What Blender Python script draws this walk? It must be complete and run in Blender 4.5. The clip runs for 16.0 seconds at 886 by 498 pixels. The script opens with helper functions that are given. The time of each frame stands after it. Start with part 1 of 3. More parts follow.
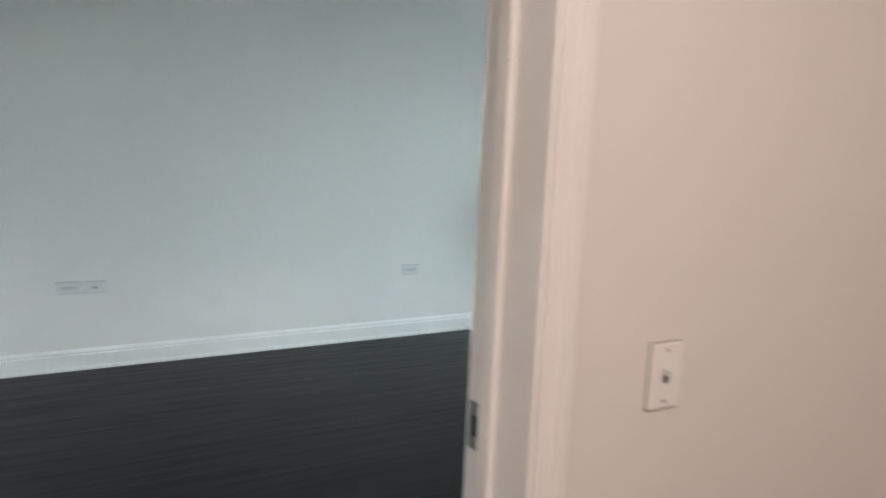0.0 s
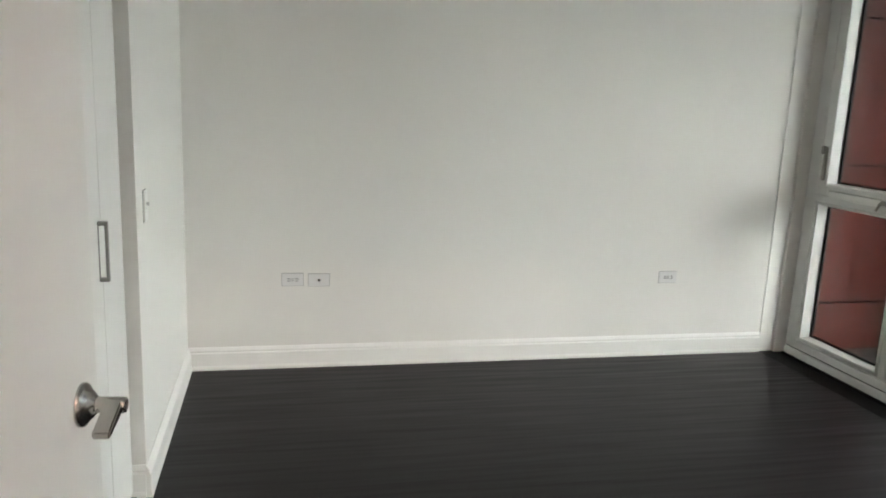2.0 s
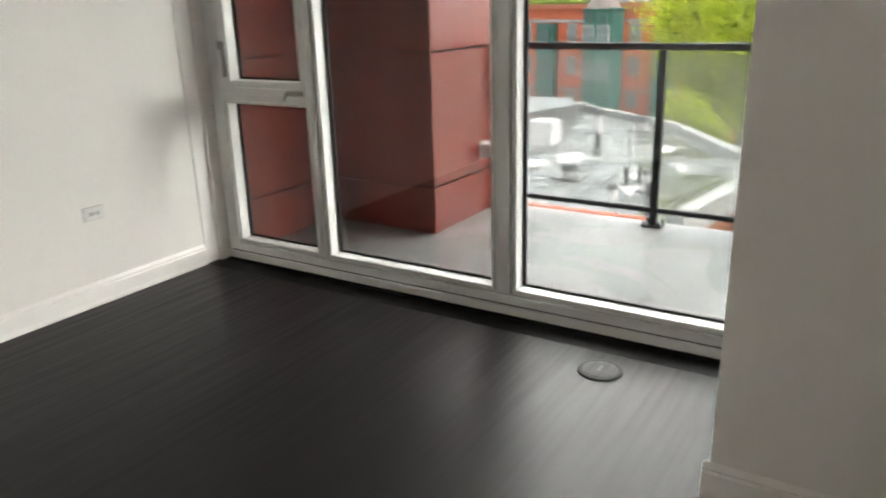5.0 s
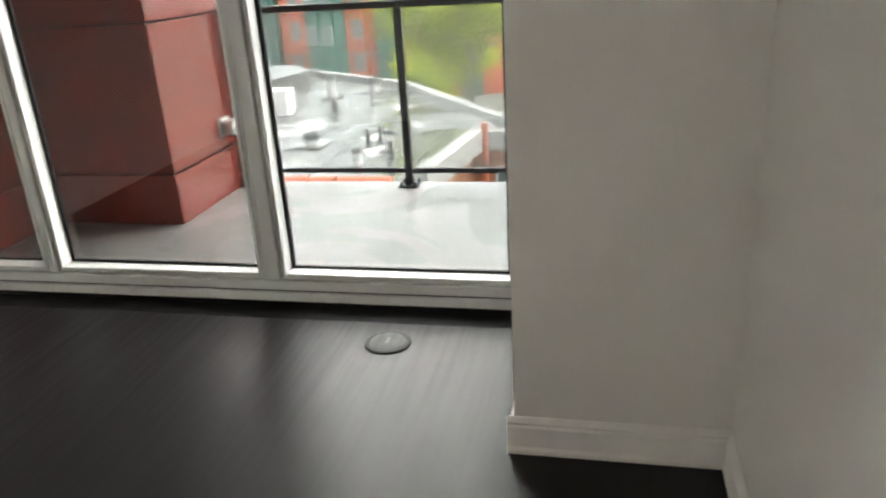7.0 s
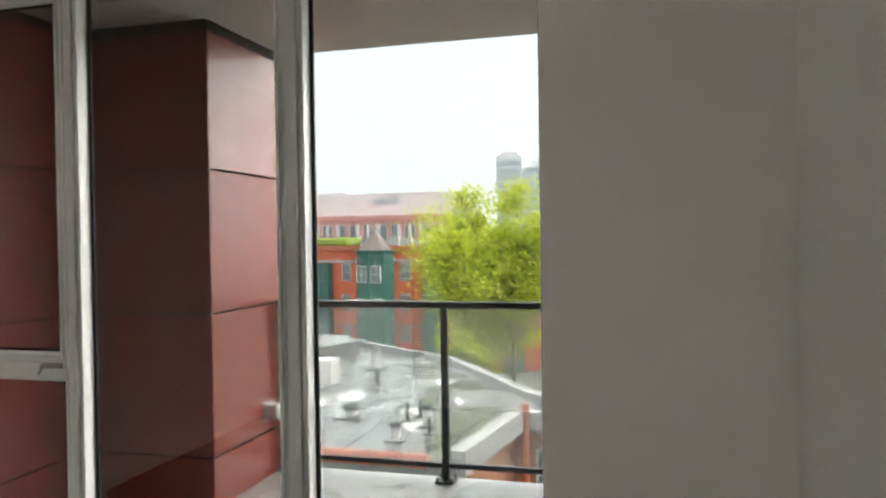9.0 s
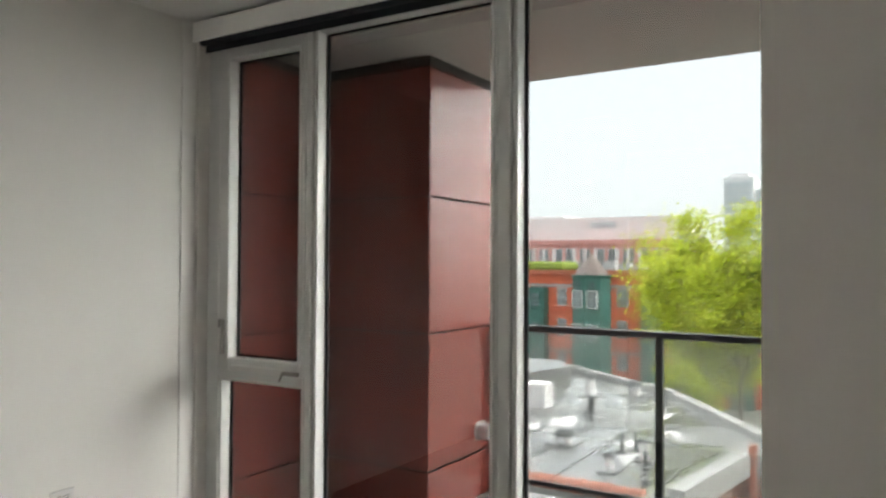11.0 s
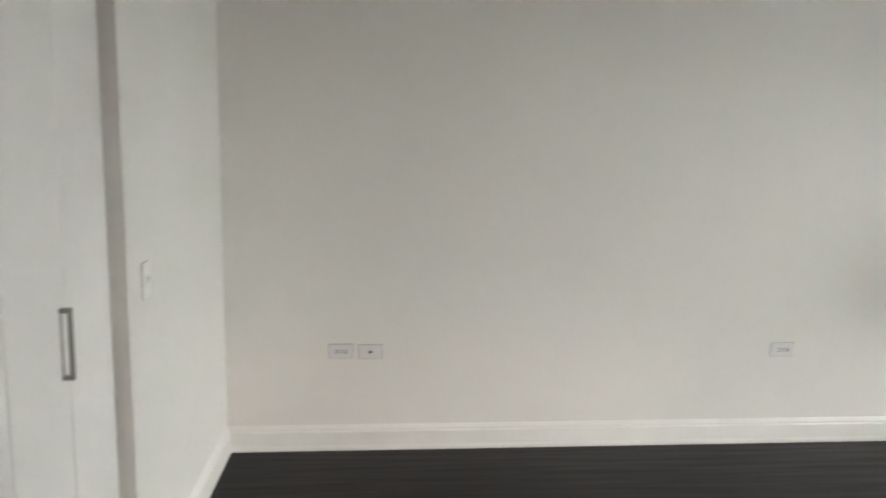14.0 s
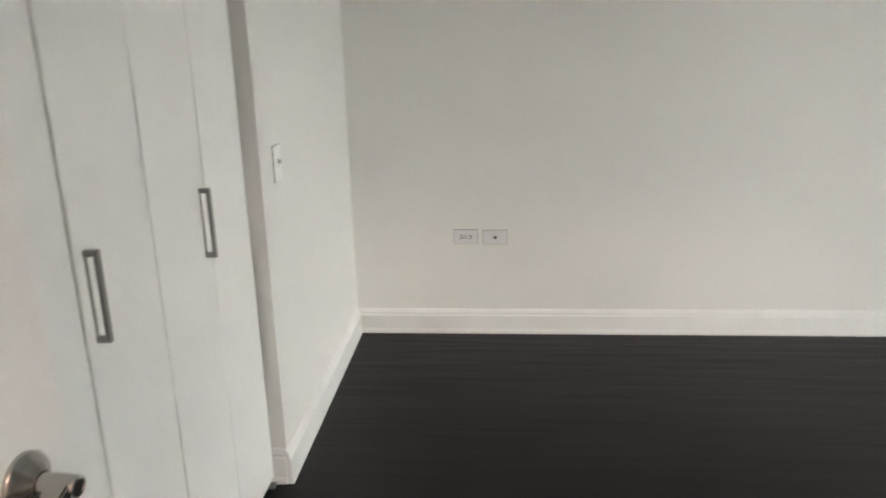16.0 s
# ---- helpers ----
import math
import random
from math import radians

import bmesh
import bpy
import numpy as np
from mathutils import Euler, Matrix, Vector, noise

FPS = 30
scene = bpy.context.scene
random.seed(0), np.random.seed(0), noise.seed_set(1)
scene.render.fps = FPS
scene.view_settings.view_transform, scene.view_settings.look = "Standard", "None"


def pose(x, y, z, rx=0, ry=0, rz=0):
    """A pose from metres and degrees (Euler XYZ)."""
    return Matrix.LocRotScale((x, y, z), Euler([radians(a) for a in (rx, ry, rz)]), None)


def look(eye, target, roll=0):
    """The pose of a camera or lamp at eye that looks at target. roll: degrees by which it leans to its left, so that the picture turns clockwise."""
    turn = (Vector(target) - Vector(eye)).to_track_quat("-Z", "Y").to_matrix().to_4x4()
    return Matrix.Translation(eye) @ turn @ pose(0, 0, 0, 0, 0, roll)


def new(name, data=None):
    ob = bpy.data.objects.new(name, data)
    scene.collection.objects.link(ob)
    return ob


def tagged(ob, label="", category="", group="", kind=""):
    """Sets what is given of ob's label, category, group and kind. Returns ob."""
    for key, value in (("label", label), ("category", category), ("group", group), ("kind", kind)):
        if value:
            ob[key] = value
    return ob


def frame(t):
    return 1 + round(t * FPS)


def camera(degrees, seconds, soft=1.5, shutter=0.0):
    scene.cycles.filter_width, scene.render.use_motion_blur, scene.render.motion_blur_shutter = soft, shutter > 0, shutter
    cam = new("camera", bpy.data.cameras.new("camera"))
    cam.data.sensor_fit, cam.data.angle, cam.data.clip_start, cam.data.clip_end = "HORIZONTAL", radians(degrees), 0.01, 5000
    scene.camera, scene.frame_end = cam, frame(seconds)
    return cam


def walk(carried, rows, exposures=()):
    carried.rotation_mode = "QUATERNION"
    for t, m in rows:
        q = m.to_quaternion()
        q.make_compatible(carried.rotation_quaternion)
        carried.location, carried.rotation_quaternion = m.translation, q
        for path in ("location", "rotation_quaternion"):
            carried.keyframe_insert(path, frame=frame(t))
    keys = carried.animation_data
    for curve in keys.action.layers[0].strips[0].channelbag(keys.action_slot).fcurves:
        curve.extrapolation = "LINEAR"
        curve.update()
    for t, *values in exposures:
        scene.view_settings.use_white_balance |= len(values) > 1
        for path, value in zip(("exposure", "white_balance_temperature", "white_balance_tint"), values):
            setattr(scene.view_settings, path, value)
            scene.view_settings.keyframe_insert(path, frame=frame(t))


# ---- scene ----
cam = camera(61.2, 16.0, soft=1.8, shutter=0.5)
EXP, SKY, HALL = 4.45, 0.12, 1.95   # exposure in stops, sky strength, hall lamp in watts
# ---- camera ----
PATH = [
    (0, (0.327, -4.373, 1.373), (1.291, -2.659, 1.061), 2.5),
    (0.5, (0.401, -4.228, 1.387), (0.987, -2.341, 1.062), 2.9),
    (1, (0.425, -4.054, 1.376), (0.891, -2.138, 1.039), 2.7),
    (1.5, (0.421, -3.88, 1.376), (0.875, -1.964, 1.027), 2.9),
    (2, (0.441, -3.694, 1.362), (0.868, -1.779, 0.972), 2.4),
    (2.5, (0.442, -3.544, 1.361), (0.853, -1.636, 0.924), 2.5),
    (3, (0.532, -3.477, 1.37), (1.143, -1.636, 0.883), 1.2),
    (3.5, (0.467, -3.376, 1.365), (1.467, -1.721, 0.854), 1.0),
    (4, (0.438, -3.323, 1.368), (1.744, -1.913, 0.816), 0.6),
    (4.5, (0.468, -3.32, 1.362), (1.964, -2.128, 0.777), 0.0),
    (5, (0.509, -3.274, 1.368), (2.112, -2.256, 0.741), -1.6),
    (5.2, (0.548, -3.246, 1.359), (2.181, -2.301, 0.696), -2.9),
    (7.3, (0.646, -3.15, 1.341), (2.498, -2.816, 0.665), -2.4),
    (7.5, (0.635, -3.149, 1.373), (2.519, -2.82, 0.789), -2.1),
    (8, (0.639, -3.164, 1.408), (2.574, -2.805, 1.055), -1.8),
    (8.5, (0.609, -3.173, 1.464), (2.563, -2.771, 1.318), -1.1),
    (10.8, (0.564, -3.196, 1.518), (2.304, -2.213, 1.595), 0.2),
    (11, (0.569, -3.205, 1.504), (2.273, -2.158, 1.541), 0.3),
    (11.5, (0.589, -3.216, 1.474), (2.174, -2.0, 1.385), 0.4),
    (12, (0.599, -3.236, 1.454), (1.992, -1.812, 1.273), 0.5),
    (12.5, (0.587, -3.246, 1.388), (1.722, -1.616, 1.158), 1.6),
    (13, (0.684, -3.268, 1.406), (1.455, -1.443, 1.138), 1.2),
    (13.5, (0.687, -3.248, 1.416), (1.148, -1.318, 1.162), 1.0),
    (14, (0.682, -3.254, 1.388), (0.846, -1.282, 1.102), 0.9),
    (14.5, (0.698, -3.271, 1.372), (0.636, -1.312, 0.977), 1.8),
    (15, (0.697, -3.27, 1.356), (0.502, -1.341, 0.867), 2.2),
    (15.5, (0.687, -3.268, 1.337), (0.427, -1.361, 0.797), 1.1),
    (16, (0.662, -3.205, 1.345), (0.507, -1.292, 0.78), -1.4),
]
walk(cam, [(t, look(eye, target, roll)) for t, eye, target, roll in PATH],
     exposures=[(0.0, EXP - 0.1, 5500, -1), (0.5, EXP, 5500, -2), (1.0, EXP + 0.1, 6000, 1), (1.6, EXP + 0.15, 6300, 4), (2.5, EXP + 0.15, 6450, 8), (3.5, EXP + 0.25, 6600, 10),
                (5.0, EXP + 0.25, 6650, 9), (7.5, EXP + 0.45, 6650, 8), (8.0, EXP + 0.35, 6650, 8), (8.5, EXP + 0.05, 6600, 8), (11.0, EXP - 0.05, 6600, 9), (12.0, EXP - 0.2, 6550, 9), (13.0, EXP + 0.15, 6500, 9), (13.6, EXP + 0.1, 6500, 9), (14.5, EXP - 0.05, 6500, 10), (16.0, EXP + 0.05, 6550, 10)])

# ---- world and lights ----
world = bpy.data.worlds.new("overcast_sky")
scene.world = world
world.use_nodes = True
wn = world.node_tree
wn.nodes.clear()
w_out = wn.nodes.new("ShaderNodeOutputWorld")
w_bg = wn.nodes.new("ShaderNodeBackground")
w_sky = wn.nodes.new("ShaderNodeTexSky")
w_sky.sky_type = "NISHITA"
w_sky.sun_disc = False
w_sky.sun_elevation = radians(43)
w_sky.sun_rotation = radians(150)
w_sky.dust_density = 6.0
w_sky.air_density = 1.0
w_mix = wn.nodes.new("ShaderNodeMixRGB")
w_mix.inputs[0].default_value = 0.9
w_mix.inputs[2].default_value = (2.15, 2.28, 2.36, 1)
wn.links.new(w_sky.outputs[0], w_mix.inputs[1])
wn.links.new(w_mix.outputs[0], w_bg.inputs[0])
w_bg.inputs[1].default_value = SKY
wn.links.new(w_bg.outputs[0], w_out.inputs[0])

sun = new("sun", bpy.data.lights.new("sun", "SUN"))
sun.data.energy, sun.data.angle, sun.data.color = 1.35, radians(160), (1.0, 0.985, 0.96)
sun.data.cycles.use_multiple_importance_sampling = False
sun.matrix_world = look((0, 0, 0), (-0.72, 0.12, -0.68))

hall_lamp = new("hall_bulb", bpy.data.lights.new("hall_bulb", "AREA"))
hall_lamp.data.energy, hall_lamp.data.color, hall_lamp.data.size = HALL, (1.0, 0.68, 0.55), 0.25
hall_lamp.data.shape = "DISK"
hall_lamp.matrix_world = look((0.45, -4.95, 2.66), (0.45, -4.95, 0))


# ---- materials ----
def mat(name, color, rough=0.5, metal=0.0, noise_scale=8.0, amount=0.08, bump=0.02, fine=120.0, rough_var=0.08, per_object=0.0, stretch=(1, 1, 1)):
    m = bpy.data.materials.new(name)
    m.use_nodes = True
    nt = m.node_tree
    b = nt.nodes["Principled BSDF"]
    tc = nt.nodes.new("ShaderNodeTexCoord")
    geo = nt.nodes.new("ShaderNodeNewGeometry")
    mp = nt.nodes.new("ShaderNodeMapping")
    mp.inputs["Scale"].default_value = stretch
    nt.links.new(geo.outputs["Position"], mp.inputs["Vector"])
    n1 = nt.nodes.new("ShaderNodeTexNoise")
    n1.inputs["Scale"].default_value, n1.inputs["Detail"].default_value = noise_scale, 6
    n2 = nt.nodes.new("ShaderNodeTexNoise")
    n2.inputs["Scale"].default_value, n2.inputs["Detail"].default_value = fine, 3
    for n in (n1, n2):
        nt.links.new(mp.outputs[0], n.inputs["Vector"])
    add = nt.nodes.new("ShaderNodeMath")
    add.operation = "MULTIPLY_ADD"
    nt.links.new(n2.outputs[0], add.inputs[0])
    add.inputs[1].default_value = 0.35
    nt.links.new(n1.outputs[0], add.inputs[2])
    last = add.outputs[0]
    if per_object:
        oi = nt.nodes.new("ShaderNodeObjectInfo")
        m2 = nt.nodes.new("ShaderNodeMath")
        m2.operation = "MULTIPLY_ADD"
        nt.links.new(oi.outputs["Random"], m2.inputs[0])
        m2.inputs[1].default_value = per_object
        nt.links.new(last, m2.inputs[2])
        last = m2.outputs[0]
    ramp = nt.nodes.new("ShaderNodeMapRange")
    ramp.inputs["From Min"].default_value, ramp.inputs["From Max"].default_value = 0.3, 1.0 + per_object
    ramp.inputs["To Min"].default_value, ramp.inputs["To Max"].default_value = 1 - amount, 1 + amount
    nt.links.new(last, ramp.inputs["Value"])
    mul = nt.nodes.new("ShaderNodeVectorMath")
    mul.operation = "SCALE"
    mul.inputs[0].default_value = color
    nt.links.new(ramp.outputs[0], mul.inputs["Scale"])
    nt.links.new(mul.outputs[0], b.inputs["Base Color"])
    rr = nt.nodes.new("ShaderNodeMapRange")
    rr.inputs["To Min"].default_value, rr.inputs["To Max"].default_value = max(0.02, rough - rough_var), min(1, rough + rough_var)
    nt.links.new(n1.outputs[0], rr.inputs["Value"])
    nt.links.new(rr.outputs[0], b.inputs["Roughness"])
    b.inputs["Metallic"].default_value = metal
    if bump:
        bp = nt.nodes.new("ShaderNodeBump")
        bp.inputs["Strength"].default_value, bp.inputs["Distance"].default_value = bump, 0.01
        nt.links.new(add.outputs[0], bp.inputs["Height"])
        nt.links.new(bp.outputs[0], b.inputs["Normal"])
    return m


def glass_mat(name, tint, base=0.04):
    m = bpy.data.materials.new(name)
    m.use_nodes = True
    nt = m.node_tree
    nt.nodes.clear()
    out = nt.nodes.new("ShaderNodeOutputMaterial")
    tr = nt.nodes.new("ShaderNodeBsdfTransparent")
    tr.inputs[0].default_value = (*tint, 1)
    gl = nt.nodes.new("ShaderNodeBsdfGlossy")
    gl.inputs["Roughness"].default_value = 0.0
    lw = nt.nodes.new("ShaderNodeLayerWeight")
    lw.inputs[0].default_value = 0.5
    pw = nt.nodes.new("ShaderNodeMath")
    pw.operation = "POWER"
    pw.inputs[1].default_value = 5.0
    nt.links.new(lw.outputs["Facing"], pw.inputs[0])
    fr = nt.nodes.new("ShaderNodeMath")
    fr.operation = "MULTIPLY_ADD"
    fr.inputs[1].default_value = 1 - base
    fr.inputs[2].default_value = base
    nt.links.new(pw.outputs[0], fr.inputs[0])
    mx = nt.nodes.new("ShaderNodeMixShader")
    nt.links.new(fr.outputs[0], mx.inputs[0])
    nt.links.new(tr.outputs[0], mx.inputs[1])
    nt.links.new(gl.outputs[0], mx.inputs[2])
    nt.links.new(mx.outputs[0], out.inputs[0])
    return m


M_WALL = mat("wall_paint", (0.78, 0.77, 0.735), 0.62, noise_scale=1.7, amount=0.025, bump=0.06, fine=220)
M_CEIL = mat("ceiling_paint", (0.84, 0.835, 0.815), 0.75, noise_scale=2.5, amount=0.02, bump=0.05, fine=200)
M_TRIM = mat("trim_paint", (0.84, 0.835, 0.81), 0.32, noise_scale=6, amount=0.02, bump=0.02, fine=90)
M_DOOR = mat("door_paint", (0.86, 0.85, 0.825), 0.38, noise_scale=3, amount=0.02, bump=0.03, fine=150)
M_FRAME = mat("window_frame_paint", (0.64, 0.65, 0.635), 0.35, noise_scale=5, amount=0.03, bump=0.01)
M_GASKET = mat("black_gasket", (0.012, 0.012, 0.013), 0.5, bump=0)
M_GASKET.node_tree.nodes["Principled BSDF"].inputs["Specular IOR Level"].default_value = 0.08
M_BLIND = mat("dark_blind_fabric", (0.012, 0.015, 0.022), 0.85, noise_scale=60, amount=0.2)
M_PLATE = mat("plate_plastic", (0.71, 0.71, 0.70), 0.3, bump=0, amount=0.01)
# grey that paints the thin shadow round the wall plates
M_SHADE_LINE = mat("plate_shadow_line", (0.30, 0.295, 0.285), 0.7, bump=0)
M_SLOT = mat("dark_slot", (0.03, 0.03, 0.03), 0.6, bump=0)
M_CHROME = mat("satin_nickel", (0.42, 0.41, 0.39), 0.24, metal=1.0, noise_scale=30, amount=0.05, bump=0.01)
M_HANDLE = mat("brushed_steel", (0.30, 0.29, 0.275), 0.36, metal=1.0, noise_scale=40, amount=0.08, bump=0.01)
M_FLOOR = mat("dark_stained_wood", (0.0062, 0.0054, 0.006), 0.42, noise_scale=4.0, amount=0.85, bump=0.02, fine=16, rough_var=0.26, per_object=0.35, stretch=(0.4, 9, 1))
M_FLOOR.node_tree.nodes["Principled BSDF"].inputs["Specular IOR Level"].default_value = 0.2
M_JOINT = mat("floor_joint", (0.006, 0.005, 0.005), 0.7, bump=0)
M_RED = mat("red_cladding_panel", (0.32, 0.055, 0.04), 0.34, noise_scale=3, amount=0.06, bump=0, fine=60, per_object=0.1)
M_RED.node_tree.nodes["Principled BSDF"].inputs["Coat Weight"].default_value = 0.7
M_RED.node_tree.nodes["Principled BSDF"].inputs["Coat Roughness"].default_value = 0.15
M_REDJ = mat("cladding_joint", (0.012, 0.006, 0.005), 0.7, bump=0)
M_SLAB = mat("wet_concrete", (0.37, 0.37, 0.365), 0.30, noise_scale=2.2, amount=0.22, bump=0.06, fine=40, rough_var=0.22)
M_SOFFIT = mat("soffit_paint", (0.62, 0.58, 0.55), 0.8, noise_scale=1.5, amount=0.04)
M_RAIL = mat("dark_rail_metal", (0.035, 0.04, 0.042), 0.4, metal=0.3, bump=0.01)
M_ALU = mat("grey_light_housing", (0.72, 0.72, 0.71), 0.4, metal=0.1, bump=0.01)
# grey tint tones down the outdoor brightness; daylight enters the room undimmed
M_GLASS = glass_mat("dimming_window_glass", (0.43, 0.436, 0.432))
M_RGLASS = glass_mat("rail_glass", (0.93, 0.94, 0.935), 0.03)
# a thin, uneven milky film mixed into the rail glass
rg = M_RGLASS.node_tree
rg_film = rg.nodes.new("ShaderNodeBsdfTranslucent")
rg_film.inputs[0].default_value = (0.75, 0.76, 0.75, 1)
rg_noise = rg.nodes.new("ShaderNodeTexNoise")
rg_noise.inputs["Scale"].default_value, rg_noise.inputs["Detail"].default_value = 3.0, 5
rg_amount = rg.nodes.new("ShaderNodeMapRange")
rg_amount.inputs["From Min"].default_value, rg_amount.inputs["From Max"].default_value = 0.3, 0.7
rg_amount.inputs["To Min"].default_value, rg_amount.inputs["To Max"].default_value = 0.015, 0.055
rg_mix = rg.nodes.new("ShaderNodeMixShader")
rg_out = [n for n in rg.nodes if n.type == "OUTPUT_MATERIAL"][0]
rg_clear = rg_out.inputs[0].links[0].from_socket
rg.links.new(rg_noise.outputs[0], rg_amount.inputs["Value"])
rg.links.new(rg_amount.outputs[0], rg_mix.inputs[0])
rg.links.new(rg_clear, rg_mix.inputs[1])
rg.links.new(rg_film.outputs[0], rg_mix.inputs[2])
rg.links.new(rg_mix.outputs[0], rg_out.inputs[0])
M_ROOF = mat("wet_flat_roof", (0.16, 0.16, 0.16), 0.30, noise_scale=0.55, amount=0.9, bump=0.05, fine=4, rough_var=0.2, stretch=(0.7, 1.5, 1))


def puddle(m, scale, wet, dry):
    """Standing water where a coarse pattern runs low: smooth and clear there, rough on the rest."""
    nt = m.node_tree
    b = nt.nodes["Principled BSDF"]
    geo = nt.nodes.new("ShaderNodeNewGeometry")
    n = nt.nodes.new("ShaderNodeTexNoise")
    n.inputs["Scale"].default_value, n.inputs["Detail"].default_value, n.inputs["Distortion"].default_value = scale, 4, 0.8
    nt.links.new(geo.outputs["Position"], n.inputs["Vector"])
    q = nt.nodes.new("ShaderNodeMapRange")
    q.inputs["From Min"].default_value, q.inputs["From Max"].default_value = 0.46, 0.58
    q.inputs["To Min"].default_value, q.inputs["To Max"].default_value = wet, dry
    nt.links.new(n.outputs[0], q.inputs["Value"])
    nt.links.new(q.outputs[0], b.inputs["Roughness"])
    b.inputs["Specular IOR Level"].default_value = 0.9


puddle(M_ROOF, 0.42, 0.04, 0.55)
puddle(M_SLAB, 1.5, 0.14, 0.42)
M_SLAB.node_tree.nodes["Principled BSDF"].inputs["Specular IOR Level"].default_value = 0.5
M_COPING = mat("pale_stone_coping", (0.36, 0.355, 0.345), 0.6, noise_scale=1.5, amount=0.2)
M_TERRA = mat("orange_clay_coping", (0.45, 0.13, 0.07), 0.6, noise_scale=2, amount=0.2)
M_BRICK = mat("red_orange_brick", (0.62, 0.14, 0.07), 0.85, noise_scale=0.8, amount=0.18, fine=9)
# distant brick: air haze is mixed into the base colour
M_BRICK2 = mat("hazed_red_brick", (0.60, 0.30, 0.27), 0.85, noise_scale=0.3, amount=0.15, fine=4)
M_BROWN = mat("tan_brick", (0.40, 0.19, 0.12), 0.85, noise_scale=1.2, amount=0.2, fine=9)
M_GREEN = mat("green_painted_metal", (0.035, 0.13, 0.105), 0.5, noise_scale=1, amount=0.15)
M_SLATE = mat("brown_slate", (0.21, 0.165, 0.15), 0.7, noise_scale=2, amount=0.2)
# cladding, tower and tower glass are lightened to paint in distance haze
M_GREYB = mat("pale_grey_cladding", (0.74, 0.71, 0.71), 0.7, noise_scale=0.1, amount=0.08)
M_TOWER = mat("hazed_tower_concrete", (0.74, 0.76, 0.77), 0.6, noise_scale=0.05, amount=0.08)
M_TOWERG = mat("hazed_tower_glass", (0.44, 0.49, 0.52), 0.5, noise_scale=0.08, amount=0.2, bump=0)
M_WINDK = mat("far_window_glass", (0.10, 0.13, 0.14), 0.15, noise_scale=0.7, amount=0.4, bump=0)
M_WINLT = mat("far_window_frame", (0.66, 0.69, 0.67), 0.5, bump=0)
M_BARK = mat("grey_bark", (0.11, 0.085, 0.065), 0.9, noise_scale=4, amount=0.3)
M_LEAF = mat("spring_leaves", (0.46, 0.53, 0.05), 0.6, noise_scale=0.5, amount=0.4, bump=0)
lt = M_LEAF.node_tree
l_tr = lt.nodes.new("ShaderNodeBsdfTranslucent")
l_tr.inputs[0].default_value = (0.62, 0.68, 0.06, 1)
l_mx = lt.nodes.new("ShaderNodeMixShader")
l_mx.inputs[0].default_value = 0.45
lt.links.new(lt.nodes["Principled BSDF"].outputs[0], l_mx.inputs[1])
lt.links.new(l_tr.outputs[0], l_mx.inputs[2])
lt.links.new(l_mx.outputs[0], lt.nodes["Material Output"].inputs[0])
M_GROUND = mat("street_ground", (0.14, 0.145, 0.12), 0.9, noise_scale=0.15, amount=0.3)
M_GRASS = mat("roof_plants", (0.22, 0.28, 0.04), 0.9, noise_scale=1.2, amount=0.5)


# ---- mesh helpers ----
def add_box(bm, x0, x1, y0, y1, z0, z1, bevel=0.0, seg=1):
    r = bmesh.ops.create_cube(bm, size=1.0, matrix=Matrix.Translation(((x0 + x1) / 2, (y0 + y1) / 2, (z0 + z1) / 2)) @ Matrix.Diagonal((abs(x1 - x0), abs(y1 - y0), abs(z1 - z0), 1)))
    if bevel:
        es = {e for v in r["verts"] for e in v.link_edges}
        bmesh.ops.bevel(bm, geom=list(es), offset=bevel, segments=seg, affect="EDGES", profile=0.5)
    return bm


def box(x0, x1, y0, y1, z0, z1, bevel=0.0, seg=1):
    return add_box(bmesh.new(), x0, x1, y0, y1, z0, z1, bevel, seg)


def cyl(a, b, r0, r1=None, n=20, bm=None):
    bm = bm or bmesh.new()
    a, b = Vector(a), Vector(b)
    m = Matrix.Translation((a + b) / 2) @ (b - a).to_track_quat("Z", "Y").to_matrix().to_4x4()
    bmesh.ops.create_cone(bm, cap_ends=True, segments=n, radius1=r0, radius2=r0 if r1 is None else r1, depth=(b - a).length, matrix=m)
    return bm


def prism(points, axis, a, b):
    """A closed outline in the plane across the axis, drawn out from a to b."""
    bm = bmesh.new()
    def at(p, q, s):
        return {"x": (s, p, q), "y": (p, s, q), "z": (p, q, s)}[axis]
    lo = [bm.verts.new(at(p, q, a)) for p, q in points]
    hi = [bm.verts.new(at(p, q, b)) for p, q in points]
    bm.faces.new(lo), bm.faces.new(hi[::-1])
    for i in range(len(points)):
        j = (i + 1) % len(points)
        bm.faces.new((lo[j], lo[i], hi[i], hi[j]))
    bmesh.ops.recalc_face_normals(bm, faces=bm.faces[:])
    return bm


def mesh_of(name, bm, material, smooth=False):
    me = bpy.data.meshes.new(name)
    bm.to_mesh(me)
    bm.free()
    me.materials.append(material)
    if smooth:
        me.polygons.foreach_set("use_smooth", [True] * len(me.polygons))
        me.set_sharp_from_angle(angle=radians(40))
    return me


def part(name, bm, material, parent=None, label="", smooth=False):
    ob = new(name, mesh_of(name, bm, material, smooth))
    if parent:
        ob.parent = parent
        ob.matrix_parent_inverse = parent.matrix_world.inverted()
    if label:
        ob["label"] = label
    return ob


def thing(name, label, category, group="", kind="", at=(0, 0, 0)):
    ob = new(name)
    ob.empty_display_size = 0.05
    ob.matrix_world = Matrix.Translation(at)
    return tagged(ob, label, category, group, kind)


def setting(name, bm, material, label="", category="wall"):
    return tagged(part(name, bm, material), label, category, kind="structure")


